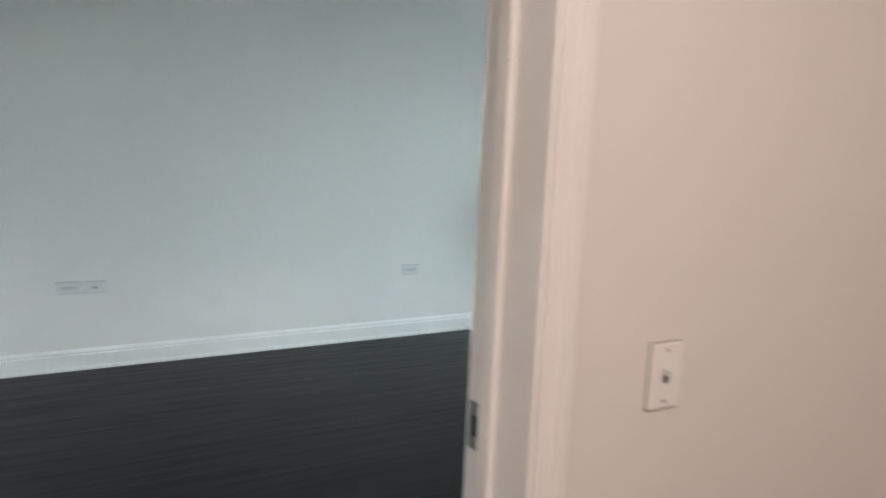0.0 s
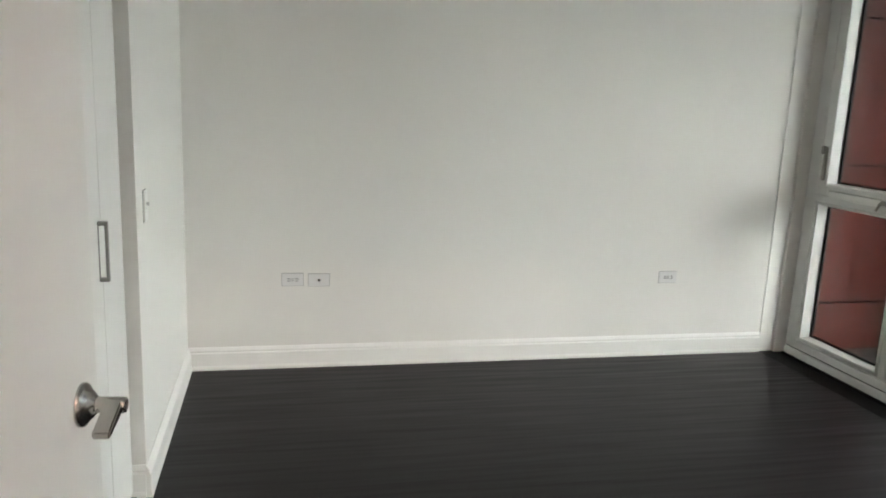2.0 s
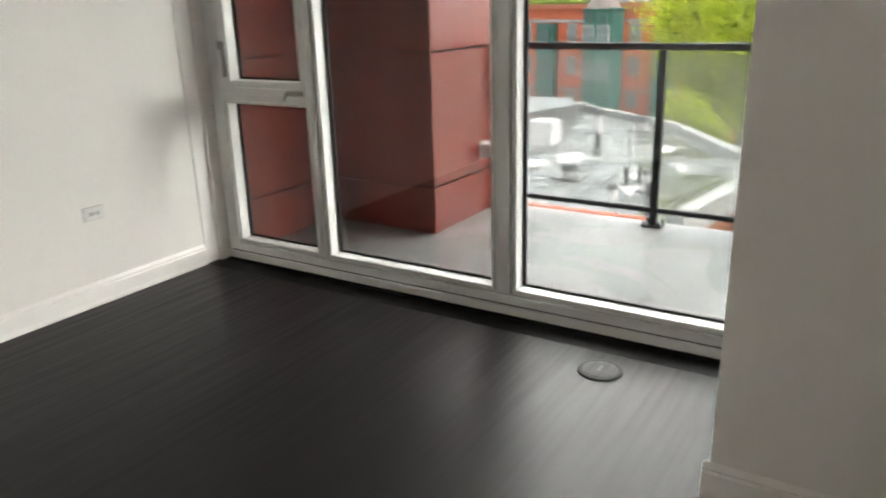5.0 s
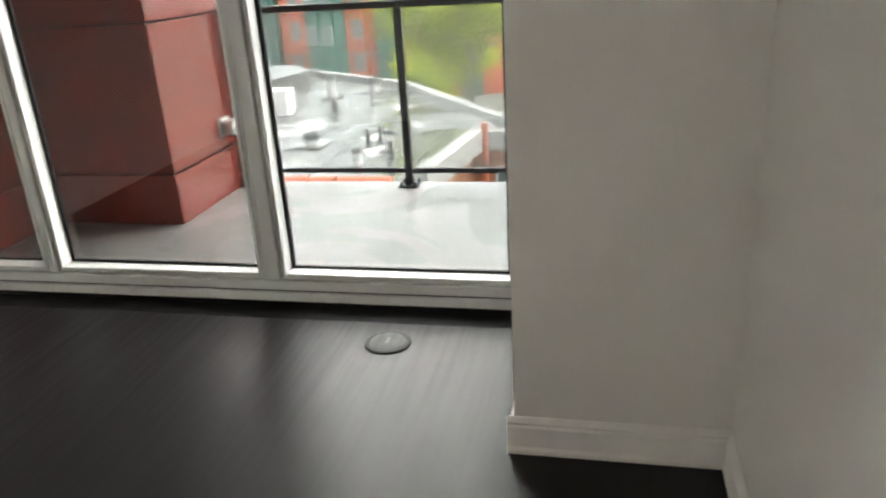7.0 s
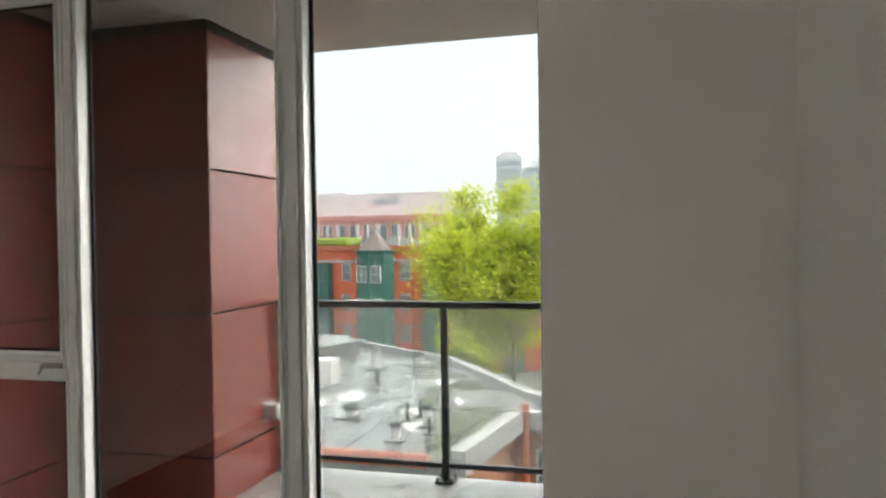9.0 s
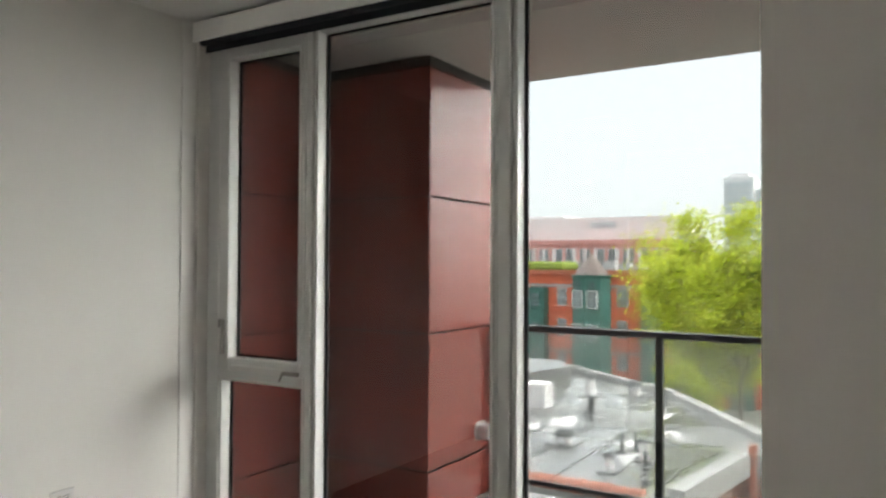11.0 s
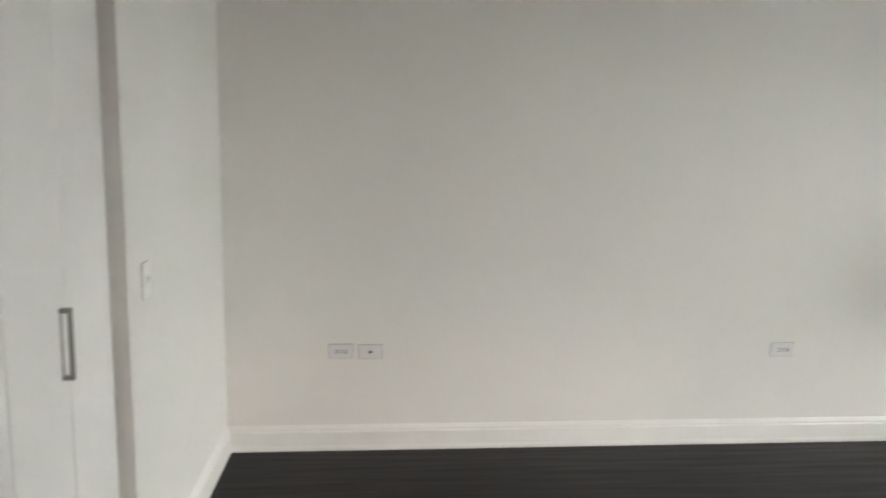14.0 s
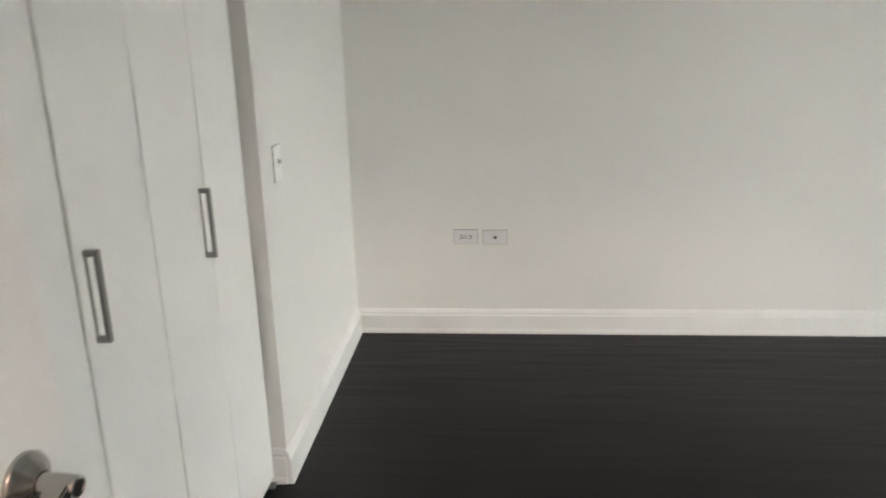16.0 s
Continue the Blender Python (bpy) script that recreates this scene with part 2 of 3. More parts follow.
# ---- plan ----
CEIL = 2.77
NEAR = -3.38          # room face of the entry wall
HALL_FACE = -3.55     # hall face of the entry wall
BACK = -3.51          # the same wall set back past the door pier
JAMB_L, JAMB_R, DOOR_H = 0.055, 0.945, 2.06
STUB_X, STUB_Y = 2.435, -2.925
WALL_END = -1.205     # where the left wall stops at the closet
WIN_X = 3.33
LEAF_TURN = -6.2      # the open leaf leans this far past square
BB = 0.115            # baseboard height

# ---- walls, ceiling ----
setting("wall_north", box(-0.15, 3.26, 0.0, 0.15, 0, CEIL), M_WALL, "smooth off-white painted bedroom wall with two outlets", "wall")
setting("wall_west", box(-0.15, 0.0, WALL_END, 0.0, 0, CEIL), M_WALL, "short white painted wall beside the closet", "wall")
setting("wall_west_rear", box(-0.15, 0.0, NEAR, -2.40, 0, CEIL), M_WALL, "white painted wall behind the open door", "wall")
setting("wall_closet_header", box(-0.15, 0.0, -2.40, WALL_END, 2.44, CEIL), M_WALL, "white painted wall above the closet doors", "wall")
setting("wall_closet_back", box(-0.80, -0.72, -2.45, WALL_END + 0.05, 0, CEIL), M_WALL, "plain white wall at the back of the closet", "wall")
setting("wall_closet_side", box(-0.72, -0.15, WALL_END, WALL_END + 0.08, 0, CEIL), M_WALL, "plain white closet side wall", "wall")
setting("wall_closet_side_rear", box(-0.72, -0.15, -2.48, -2.40, 0, CEIL), M_WALL, "plain white closet side wall", "wall")
bm = box(JAMB_R + 0.02, 1.18, HALL_FACE, NEAR, 0, CEIL)
add_box(bm, 1.18, STUB_X + 0.12, HALL_FACE, BACK, 0, CEIL)
add_box(bm, -0.15, JAMB_L - 0.02, HALL_FACE, NEAR, 0, CEIL)
add_box(bm, JAMB_L - 0.02, JAMB_R + 0.02, HALL_FACE, NEAR, DOOR_H + 0.02, CEIL)
setting("wall_south", bm, M_WALL, "white painted entry wall with a doorway through it", "wall")
setting("wall_chase", box(STUB_X, 3.5, BACK, STUB_Y, 0, CEIL), M_WALL, "projecting white painted wall corner beside the window", "wall")
setting("ceiling", box(-0.8, 3.5, -6.0, 0.15, CEIL, CEIL + 0.15), M_CEIL, "plain white painted ceiling", "ceiling")
setting("wall_hall_west", box(-0.55, -0.43, -6.0, HALL_FACE, 0, CEIL), M_WALL, "plain hallway wall", "wall")
setting("wall_hall_east", box(2.44, 2.56, -6.0, HALL_FACE, 0, CEIL), M_WALL, "plain hallway wall", "wall")
setting("wall_hall_south", box(-0.55, 2.56, -6.12, -6.0, 0, CEIL), M_WALL, "plain hallway end wall", "wall")
setting("wall_hall_return", box(-0.55, -0.15, HALL_FACE - 0.0, NEAR, 0, CEIL), M_WALL, "plain hallway corner wall", "wall")


def baseboard(name, a, b, inward):
    """A moulded board along the wall from a to b, standing out towards inward."""
    t = 0.016
    prof = [(0, 0), (t + 0.004, 0), (t + 0.004, 0.012), (t, 0.024), (t, BB * 0.74), (t * 0.62, BB * 0.80), (t * 0.78, BB * 0.86), (t * 0.35, BB * 0.97), (t * 0.2, BB), (0, BB)]
    bm = bmesh.new()
    ends = []
    for e in (a, b):
        ends.append([bm.verts.new((e[0] + inward[0] * p, e[1] + inward[1] * p, q)) for p, q in prof])
    n = len(prof)
    for i in range(n):
        j = (i + 1) % n
        bm.faces.new((ends[0][i], ends[0][j], ends[1][j], ends[1][i]))
    bm.faces.new(ends[0]), bm.faces.new(ends[1][::-1])
    bmesh.ops.recalc_face_normals(bm, faces=bm.faces[:])
    return setting(name, bm, M_TRIM, "glossy white moulded baseboard along the wall", "baseboard")


baseboard("baseboard_north", (0.0, -0.001), (3.168, -0.001), (0, -1))
baseboard("baseboard_west", (0.001, -0.02), (0.001, WALL_END - 0.018), (1, 0))
baseboard("baseboard_west_return", (-0.055, WALL_END - 0.001), (0.0, WALL_END - 0.001), (0, -1))
baseboard("baseboard_chase", (STUB_X - 0.001, STUB_Y + 0.018), (STUB_X - 0.001, BACK + 0.001), (-1, 0))
baseboard("baseboard_chase_side", (STUB_X, STUB_Y + 0.001), (3.28, STUB_Y + 0.001), (0, 1))
baseboard("baseboard_south", (1.19, BACK + 0.001), (STUB_X - 0.02, BACK + 0.001), (0, 1))
baseboard("baseboard_south_pier", (JAMB_R + 0.075, NEAR + 0.001), (1.18, NEAR + 0.001), (0, 1))
baseboard("baseboard_west_rear", (0.001, -2.40), (0.001, NEAR + 0.02), (1, 0))

# ---- door frame ----
frame_1 = thing("door_frame", "white painted door frame with moulded casing", "door frame", kind="structure", at=(JAMB_R, NEAR, 0))
part("jamb", box(JAMB_R, JAMB_R + 0.02, HALL_FACE - 0.003, NEAR + 0.003, 0, DOOR_H + 0.02, 0.002), M_TRIM, frame_1)
part("jamb", box(JAMB_L - 0.02, JAMB_L, HALL_FACE - 0.003, NEAR + 0.003, 0, DOOR_H + 0.02, 0.002), M_TRIM, frame_1)
part("head_jamb", box(JAMB_L, JAMB_R, HALL_FACE - 0.003, NEAR + 0.003, DOOR_H, DOOR_H + 0.02, 0.002), M_TRIM, frame_1)
part("stop", box(JAMB_R - 0.012, JAMB_R, NEAR - 0.085, NEAR - 0.048, 0, DOOR_H, 0.003), M_TRIM, frame_1)
part("stop", box(JAMB_L, JAMB_L + 0.012, NEAR - 0.085, NEAR - 0.048, 0, DOOR_H, 0.003), M_TRIM, frame_1)


def casing(x0, x1, y, d, z1):
    bm = box(x0, x1, y, y + d * 0.012, 0, z1, 0.003)
    w = x1 - x0
    add_box(bm, x0 + w * 0.55, x1, y, y + d * 0.019, 0, z1, 0.004, 2)
    return bm


part("casing", casing(JAMB_R + 0.006, JAMB_R + 0.072, NEAR, 1, DOOR_H + 0.07), M_TRIM, frame_1)
part("casing", casing(JAMB_R + 0.006, JAMB_R + 0.060, HALL_FACE, -1, DOOR_H + 0.07), M_TRIM, frame_1)
part("casing", box(JAMB_L - 0.072, JAMB_L - 0.006, HALL_FACE - 0.015, HALL_FACE, 0, DOOR_H + 0.07, 0.003), M_TRIM, frame_1)
part("casing", box(JAMB_L + 0.0, JAMB_R + 0.005, HALL_FACE - 0.015, HALL_FACE, DOOR_H + 0.006, DOOR_H + 0.07, 0.003), M_TRIM, frame_1)
part("casing", box(JAMB_L + 0.0, JAMB_R + 0.005, NEAR, NEAR + 0.015, DOOR_H + 0.006, DOOR_H + 0.07, 0.003), M_TRIM, frame_1)
strike = part("strike_plate", box(JAMB_R - 0.0015, JAMB_R, NEAR - 0.042, NEAR - 0.006, 0.865, 0.945, 0.0005), M_CHROME, frame_1, "satin metal strike plate")
part("strike_hole", box(JAMB_R - 0.0025, JAMB_R - 0.0012, NEAR - 0.033, NEAR - 0.015, 0.888, 0.922), M_SLOT, strike)

# ---- open door ----
LEAF_X, LEAF_Y0, LEAF_Y1 = JAMB_L, NEAR + 0.004, NEAR + 0.922
door = thing("door_1", "flat white painted door standing open into the bedroom", "door", kind="structure", at=(LEAF_X, LEAF_Y0, 0.01))
part("leaf", box(LEAF_X - 0.044, LEAF_X, LEAF_Y0, LEAF_Y1, 0.012, DOOR_H - 0.004, 0.002), M_DOOR, door)
part("latch_plate", box(LEAF_X - 0.034, LEAF_X - 0.010, LEAF_Y1 - 0.0005, LEAF_Y1 + 0.001, 0.87, 0.93), M_CHROME, door)
for hz in (0.25, 1.05, 1.85):
    part("hinge", cyl((LEAF_X + 0.006, LEAF_Y0 - 0.002, hz - 0.045), (LEAF_X + 0.006, LEAF_Y0 - 0.002, hz + 0.045), 0.007, n=12), M_CHROME, door)


def lathe(profile, origin, axis, n=28):
    """A turned body: (distance along the axis, radius)."""
    bm = bmesh.new()
    ax = Vector(axis).normalized()
    u = ax.orthogonal().normalized()
    v = ax.cross(u)
    rings = []
    for d, r in profile:
        rings.append([bm.verts.new(Vector(origin) + ax * d + (u * math.cos(k * math.tau / n) + v * math.sin(k * math.tau / n)) * r) for k in range(n)])
    for a, b in zip(rings, rings[1:]):
        for k in range(n):
            bm.faces.new((a[k], a[(k + 1) % n], b[(k + 1) % n], b[k]))
    bm.faces.new(rings[0][::-1]), bm.faces.new(rings[-1])
    bmesh.ops.recalc_face_normals(bm, faces=bm.faces[:])
    return bm


def door_lever(side):
    x0 = LEAF_X if side > 0 else LEAF_X - 0.044
    y, z = LEAF_Y1 - 0.070, 0.884
    lever = part("lever_handle", lathe([(0, 0.034), (0.004, 0.034), (0.007, 0.032), (0.010, 0.026), (0.016, 0.021), (0.020, 0.016), (0.022, 0.014)], (x0, y, z), (side, 0, 0), 36), M_CHROME, door, "satin nickel lever handle", True)
    part("spindle", lathe([(0.02, 0.0125), (0.062, 0.0125), (0.065, 0.0115), (0.066, 0.009), (0.0645, 0.0085)], (x0, y, z), (side, 0, 0)), M_CHROME, lever, smooth=True)
    bm = prism([(y + 0.010, z - 0.004), (y + 0.010, z + 0.006), (y - 0.004, z + 0.0115), (y - 0.068, z - 0.014), (y - 0.070, z - 0.025)], "x", x0 + side * 0.036, x0 + side * 0.062)
    bmesh.ops.bevel(bm, geom=bm.edges[:], offset=0.0025, segments=2, affect="EDGES")
    part("grip", bm, M_CHROME, lever)


door_lever(1)
door_lever(-1)
door.rotation_euler = (0, 0, radians(LEAF_TURN))   # not quite square to the wall

# ---- closet ----
CX = -0.042
edges = [-1.216, -1.500, -1.788, -2.075, -2.325]
for i in range(4):
    gap = (0.003, 0.0012, 0.003, 0.004, 0.003)
    y1, y0 = edges[i] - gap[i], edges[i + 1] + gap[i + 1]
    panel = thing("closet_door", "flat white folding closet door panel with a slim metal pull", "closet door", "folding closet door panels", at=(CX, y0, 0.02))
    part("panel", box(CX - 0.032, CX, y0, y1, 0.022, 2.42, 0.0025), M_DOOR, panel)
    if i in (1, 2):
        yh = -1.534 if i == 1 else -2.04
        z0, z1 = (0.832, 1.0)
        h = part("pull_handle", box(CX + 0.018, CX + 0.026, yh - 0.006, yh + 0.006, z0, z1, 0.0012), M_HANDLE, panel, "square brushed steel pull")
        part("base_strip", box(CX, CX + 0.002, yh - 0.004, yh + 0.004, z0, z1, 0.0005), M_HANDLE, h)
        part("post", box(CX, CX + 0.0182, yh - 0.006, yh + 0.006, z0, z0 + 0.011, 0.001), M_HANDLE, h)
        part("post", box(CX, CX + 0.0182, yh - 0.006, yh + 0.006, z1 - 0.011, z1, 0.001), M_HANDLE, h)
setting("trim_closet_jamb", box(-0.15, -0.10, -2.40, -2.33, 0, 2.44, 0.002), M_TRIM, "white closet door jamb", "trim")
setting("trim_closet_track", box(-0.13, -0.05, -2.33, WALL_END - 0.012, 2.425, 2.44), M_HANDLE, "metal closet door track", "trim")
pivot = thing("floor_pivot", "small grey metal pivot bracket under the closet door", "bracket", at=(CX - 0.01, -1.235, 0))
part("plate", box(CX - 0.03, CX + 0.012, -1.262, -1.226, 0.004, 0.008, 0.001), M_HANDLE, pivot)
part("pin", cyl((CX - 0.012, -1.245, 0.006), (CX - 0.012, -1.245, 0.024), 0.006, n=12), M_HANDLE, pivot)


# ---- outlets and switches ----
def on_wall(bm, origin, right, up, out):
    m = Matrix((Vector(right).to_4d(), Vector(up).to_4d(), Vector(out).to_4d(), Vector((0, 0, 0, 1)))).transposed()
    for i in range(3):
        m[3][i] = 0
    m[3][3] = 1
    for i in range(3):
        m[i][3] = origin[i]
    bmesh.ops.transform(bm, matrix=m, verts=bm.verts)
    bmesh.ops.recalc_face_normals(bm, faces=bm.faces[:])
    return bm


def wall_plate(kind, label, origin, right, up, out, size=0.85):
    w, h = (0.122 * size, 0.074 * size)
    th = thing("wall_outlet" if kind != "switch" else "light_switch", label, "outlet" if kind != "switch" else "light switch", at=origin)
    P = lambda bm: on_wall(bm, origin, right, up, out)
    plate = part("plate", P(box(-w / 2, w / 2, -h / 2, h / 2, 0.001, 0.0062, 0.002, 2)), M_DOOR if kind == "switch" else M_PLATE, th)
    # grey rim just wider than the plate, painted as its edge shadow
    part("shadow_outline", P(box(-w / 2 - 0.002, w / 2 + 0.002, -h / 2 - 0.002, h / 2 + 0.002, 0, 0.0012)), M_SHADE_LINE, th)
    if kind == "duplex":
        part("insert", P(box(-0.034, 0.034, -0.0165, 0.0165, 0.0054, 0.0072, 0.001)), M_PLATE, th)
        for s in (-1, 1):
            for d in (-0.006, 0.006):
                part("slot", P(box(s * 0.019 - 0.006, s * 0.019 + 0.006, d - 0.0019, d + 0.0019, 0.007, 0.0077)), M_SLOT, th)
            part("ground_hole", P(cyl((s * 0.019 + 0.009, 0, 0.007), (s * 0.019 + 0.009, 0, 0.0076), 0.0024, n=10)), M_SLOT, th)
        part("button", P(box(-0.0045, 0.0045, 0.002, 0.007, 0.007, 0.0084)), M_HANDLE, th, "small grey test button")
        part("button", P(box(-0.0045, 0.0045, -0.007, -0.002, 0.007, 0.0084)), M_HANDLE, th, "small grey test button")
    elif kind == "jack":
        part("jack", P(cyl((0, 0, 0.005), (0, 0, 0.013), 0.0048, n=12)), M_CHROME, th, "small metal coaxial jack")
        part("jack_nut", P(cyl((0, 0, 0.005), (0, 0, 0.0075), 0.008, n=6)), M_CHROME, th)
    elif kind == "switch":
        part("toggle_slot", P(box(-0.012, 0.012, -0.005, 0.005, 0.0052, 0.0062)), M_SLOT, th)
        tg = box(0.000, 0.012, -0.0035, 0.0035, 0.006, 0.017, 0.001)
        part("toggle", P(tg), M_PLATE, th, "small white toggle")
    for s in (-1, 1):
        part("screw", P(cyl((s * 0.042, 0, 0.005), (s * 0.042, 0, 0.0062), 0.0032, n=10)), M_PLATE if kind != "switch" else M_HANDLE, th)
    return th


NW = dict(right=(1, 0, 0), up=(0, 0, 1), out=(0, -1, 0))
wall_plate("duplex", "white duplex outlet plate mounted sideways on the wall", (0.505, 0.0, 0.456), **NW)
wall_plate("jack", "white cable jack plate beside the outlet", (0.635, 0.0, 0.453), **NW)
wall_plate("duplex", "white duplex outlet plate near the window", (2.548, 0.0, 0.449), **NW)
wall_plate("switch", "white toggle light switch beside the closet", (0.0, -1.055, 0.975), right=(0, 0, 1), up=(0, -1, 0), out=(1, 0, 0))
wall_plate("switch", "white toggle light switch on the hallway wall", (1.20, HALL_FACE, 1.005), right=(0, 0, 1), up=(1, 0, 0), out=(0, -1, 0), size=0.88)

wall_plate("switch", "white toggle light switch on the entry wall", (1.455, BACK, 0.865), right=(0, 0, 1), up=(-1, 0, 0), out=(0, 1, 0))

# ---- window wall ----
FX0, FX1 = WIN_X, WIN_X + 0.10
PB, PT = 0.125, 2.612
Y_MUL1, Y_MUL2 = (-0.722, -0.765), (-1.775, -1.835)
setting("wall_window_head", box(3.26, 3.5, STUB_Y, 0.15, PT + 0.09, CEIL), M_WALL, "white painted strip above the window", "wall")
setting("wall_window_corner", box(3.26, 3.5, -0.028, 0.15, 0, PT + 0.09), M_WALL, "white painted wall corner beside the window", "wall")
setting("trim_window_corner", box(3.170, FX0, -0.008, -0.001, 0, CEIL - 0.001, 0.003, 2), M_TRIM, "white upright window trim in the corner", "trim")
window = thing("window_1", "floor to ceiling white framed window with a narrow opening sash", "window", kind="structure", at=(FX0, -1.4, 0))
part("window_frame", box(FX0, FX1, -0.118, -0.028, 0.0, PT + 0.09, 0.004), M_FRAME, window)
part("window_frame", box(FX0, FX1, STUB_Y, -2.84, 0.0, PT + 0.09, 0.004), M_FRAME, window)
part("mullion", box(FX0 - 0.005, FX1, Y_MUL1[1], Y_MUL1[0], 0.10, PT + 0.05, 0.006, 2), M_FRAME, window)
part("mullion", box(FX0 - 0.005, FX1, Y_MUL2[1], Y_MUL2[0], 0.10, PT + 0.05, 0.006, 2), M_FRAME, window)
part("head", box(FX0, FX1, -2.84, -0.118, PT + 0.04, PT + 0.09, 0.004), M_FRAME, window)
part("bottom_rail", box(FX0 - 0.012, FX1, -2.84, -0.118, 0.055, 0.10, 0.005, 2), M_FRAME, window)
part("groove", box(FX0 - 0.014, FX0 - 0.011, -2.92, -0.065, 0.053, 0.0575), M_SLOT, window)
part("window_sill", box(FX0 - 0.03, FX1, STUB_Y, -0.063, 0.0125, 0.053, 0.004, 2), M_FRAME, window)


def sash(ya, yb, z0, z1, w, x0, depth, label, step=0.016, w2=None):
    """A rebated frame round one pane; ya is nearer the far wall."""
    w2 = w2 or w
    s = part("sash", box(x0, x0 + depth, ya - w, ya, z0, z1, 0.005, 2), M_FRAME, window, label)
    part("stile", box(x0, x0 + depth, yb, yb + w2, z0, z1, 0.005, 2), M_FRAME, s)
    part("rail", box(x0, x0 + depth, yb + w2, ya - w, z0, z0 + w, 0.005, 2), M_FRAME, s)
    part("rail", box(x0, x0 + depth, yb + w2, ya - w, z1 - w, z1, 0.005, 2), M_FRAME, s)
    gx = x0 + depth * 0.72
    a, b, c, d = ya - w, yb + w2, z0 + w, z1 - w
    for bx in ((a - 0.014, a, c, d), (b, b + 0.014, c, d), (b + 0.014, a - 0.014, c, c + 0.010), (b + 0.014, a - 0.014, d - 0.010, d)):
        part("gasket", box(gx - 0.006, gx + 0.006, bx[0], bx[1], bx[2], bx[3]), M_GASKET, s, "black rubber gasket")
    for bx in ((a, a + step, c - step, d + step), (b - step, b, c - step, d + step), (b, a, c - step, c), (b, a, d, d + step)):
        part("bead", box(x0 - 0.012, x0 + 0.01, bx[0], bx[1], bx[2], bx[3], 0.005, 2), M_FRAME, s)
    pane = part("pane", box(gx - 0.003, gx + 0.003, b + 0.003, a - 0.003, c + 0.003, d - 0.003), M_GLASS, s, "clear glass pane")
    pane.visible_shadow = False
    return s


upper = sash(-0.122, -0.718, 0.925, PT + 0.035, 0.082, FX0 - 0.004, 0.085, "opening white sash above the crossbar", w2=0.032)
sash(-0.120, -0.720, 0.10, 0.912, 0.028, FX0 + 0.005, 0.085, "fixed white lower pane frame", w2=0.016)
part("crossbar", box(FX0 - 0.010, FX0 + 0.06, -0.720, -0.120, 0.900, 0.940, 0.005, 2), M_FRAME, window)
sash(-0.768, -1.772, 0.10, PT + 0.04, 0.030, FX0 + 0.005, 0.085, "fixed white frame of the wide middle pane")
sash(-1.838, -2.838, 0.10, PT + 0.04, 0.030, FX0 + 0.005, 0.085, "fixed white frame of the wide end pane")
hx = FX0 - 0.004
handle = part("sash_handle", box(hx - 0.014, hx, -0.172, -0.150, 1.02, 1.20, 0.004, 2), M_HANDLE, window, "grey metal window handle")
part("grip", box(hx - 0.034, hx - 0.012, -0.169, -0.153, 1.16, 1.205, 0.005, 2), M_HANDLE, handle)
stay = part("restrictor", box(hx - 0.022, hx - 0.004, -0.60, -0.24, 0.935, 0.972, 0.003), M_FRAME, window, "white window restrictor bar with a grey hook")
part("arm", box(hx - 0.026, hx - 0.008, -0.70, -0.60, 0.945, 0.966, 0.003), M_HANDLE, stay)
part("hook", cyl((hx - 0.018, -0.598, 0.958), (hx - 0.036, -0.592, 0.915), 0.007, 0.005, 12), M_HANDLE, stay)

blind = thing("roller_blind", "rolled-up dark roller blind under a white fascia", "roller blind", at=(3.24, -1.5, 2.6))
part("fascia", box(3.185, 3.20, STUB_Y + 0.01, -0.06, 2.645, CEIL - 0.022, 0.003), M_TRIM, blind, "white metal fascia")
part("cover", box(3.20, 3.262, STUB_Y + 0.01, -0.06, CEIL - 0.04, CEIL - 0.022, 0.002), M_TRIM, blind)
part("end_cap", box(3.20, 3.262, -0.072, -0.06, 2.645, CEIL - 0.04, 0.002), M_TRIM, blind)
part("fabric_roll", cyl((3.236, STUB_Y + 0.02, 2.655), (3.236, -0.08, 2.655), 0.024, n=20), M_BLIND, blind, "dark rolled blind fabric")
part("hem", box(3.252, 3.262, STUB_Y + 0.02, -0.085, 2.60, 2.66, 0.002), M_BLIND, blind, "dark blind hem bar")

trench = thing("floor_vent", "black recessed floor vent along the window", "floor vent", at=(3.24, -1.5, 0))
part("channel", box(3.178, FX0 - 0.002, STUB_Y + 0.004, -0.052, -0.0055, -0.003), M_GASKET, trench)
part("edge_strip", box(3.176, 3.181, STUB_Y + 0.004, -0.052, -0.0055, 0.0005), M_GASKET, trench)
part("back_lip", box(FX0 - 0.034, FX0 - 0.0005, STUB_Y + 0.004, -0.052, -0.003, 0.012), M_GASKET, trench)

# floor outlet
fo = thing("floor_outlet", "round dark floor outlet cover set in the wood floor", "floor outlet", at=(3.015, -2.385, 0))
part("rim", lathe([(0.0, 0.088), (0.006, 0.086), (0.009, 0.078), (0.008, 0.070)], (3.015, -2.385, -0.001), (0, 0, 1), 40), M_GASKET, fo, smooth=True)
part("lid", lathe([(0.0, 0.069), (0.009, 0.068), (0.0115, 0.05), (0.012, 0.02)], (3.015, -2.385, -0.001), (0, 0, 1), 40), M_FLOOR, fo, smooth=True)
part("catch", box(2.99, 3.04, -2.391, -2.379, 0.0105, 0.0125, 0.001), M_SLOT, fo)

# hall ceiling lamp
hl = thing("hall_light", "small round white hallway ceiling light", "ceiling light", at=(0.45, -4.95, CEIL))
part("base", cyl((0.45, -4.95, CEIL - 0.03), (0.45, -4.95, CEIL), 0.17, n=32), M_TRIM, hl)

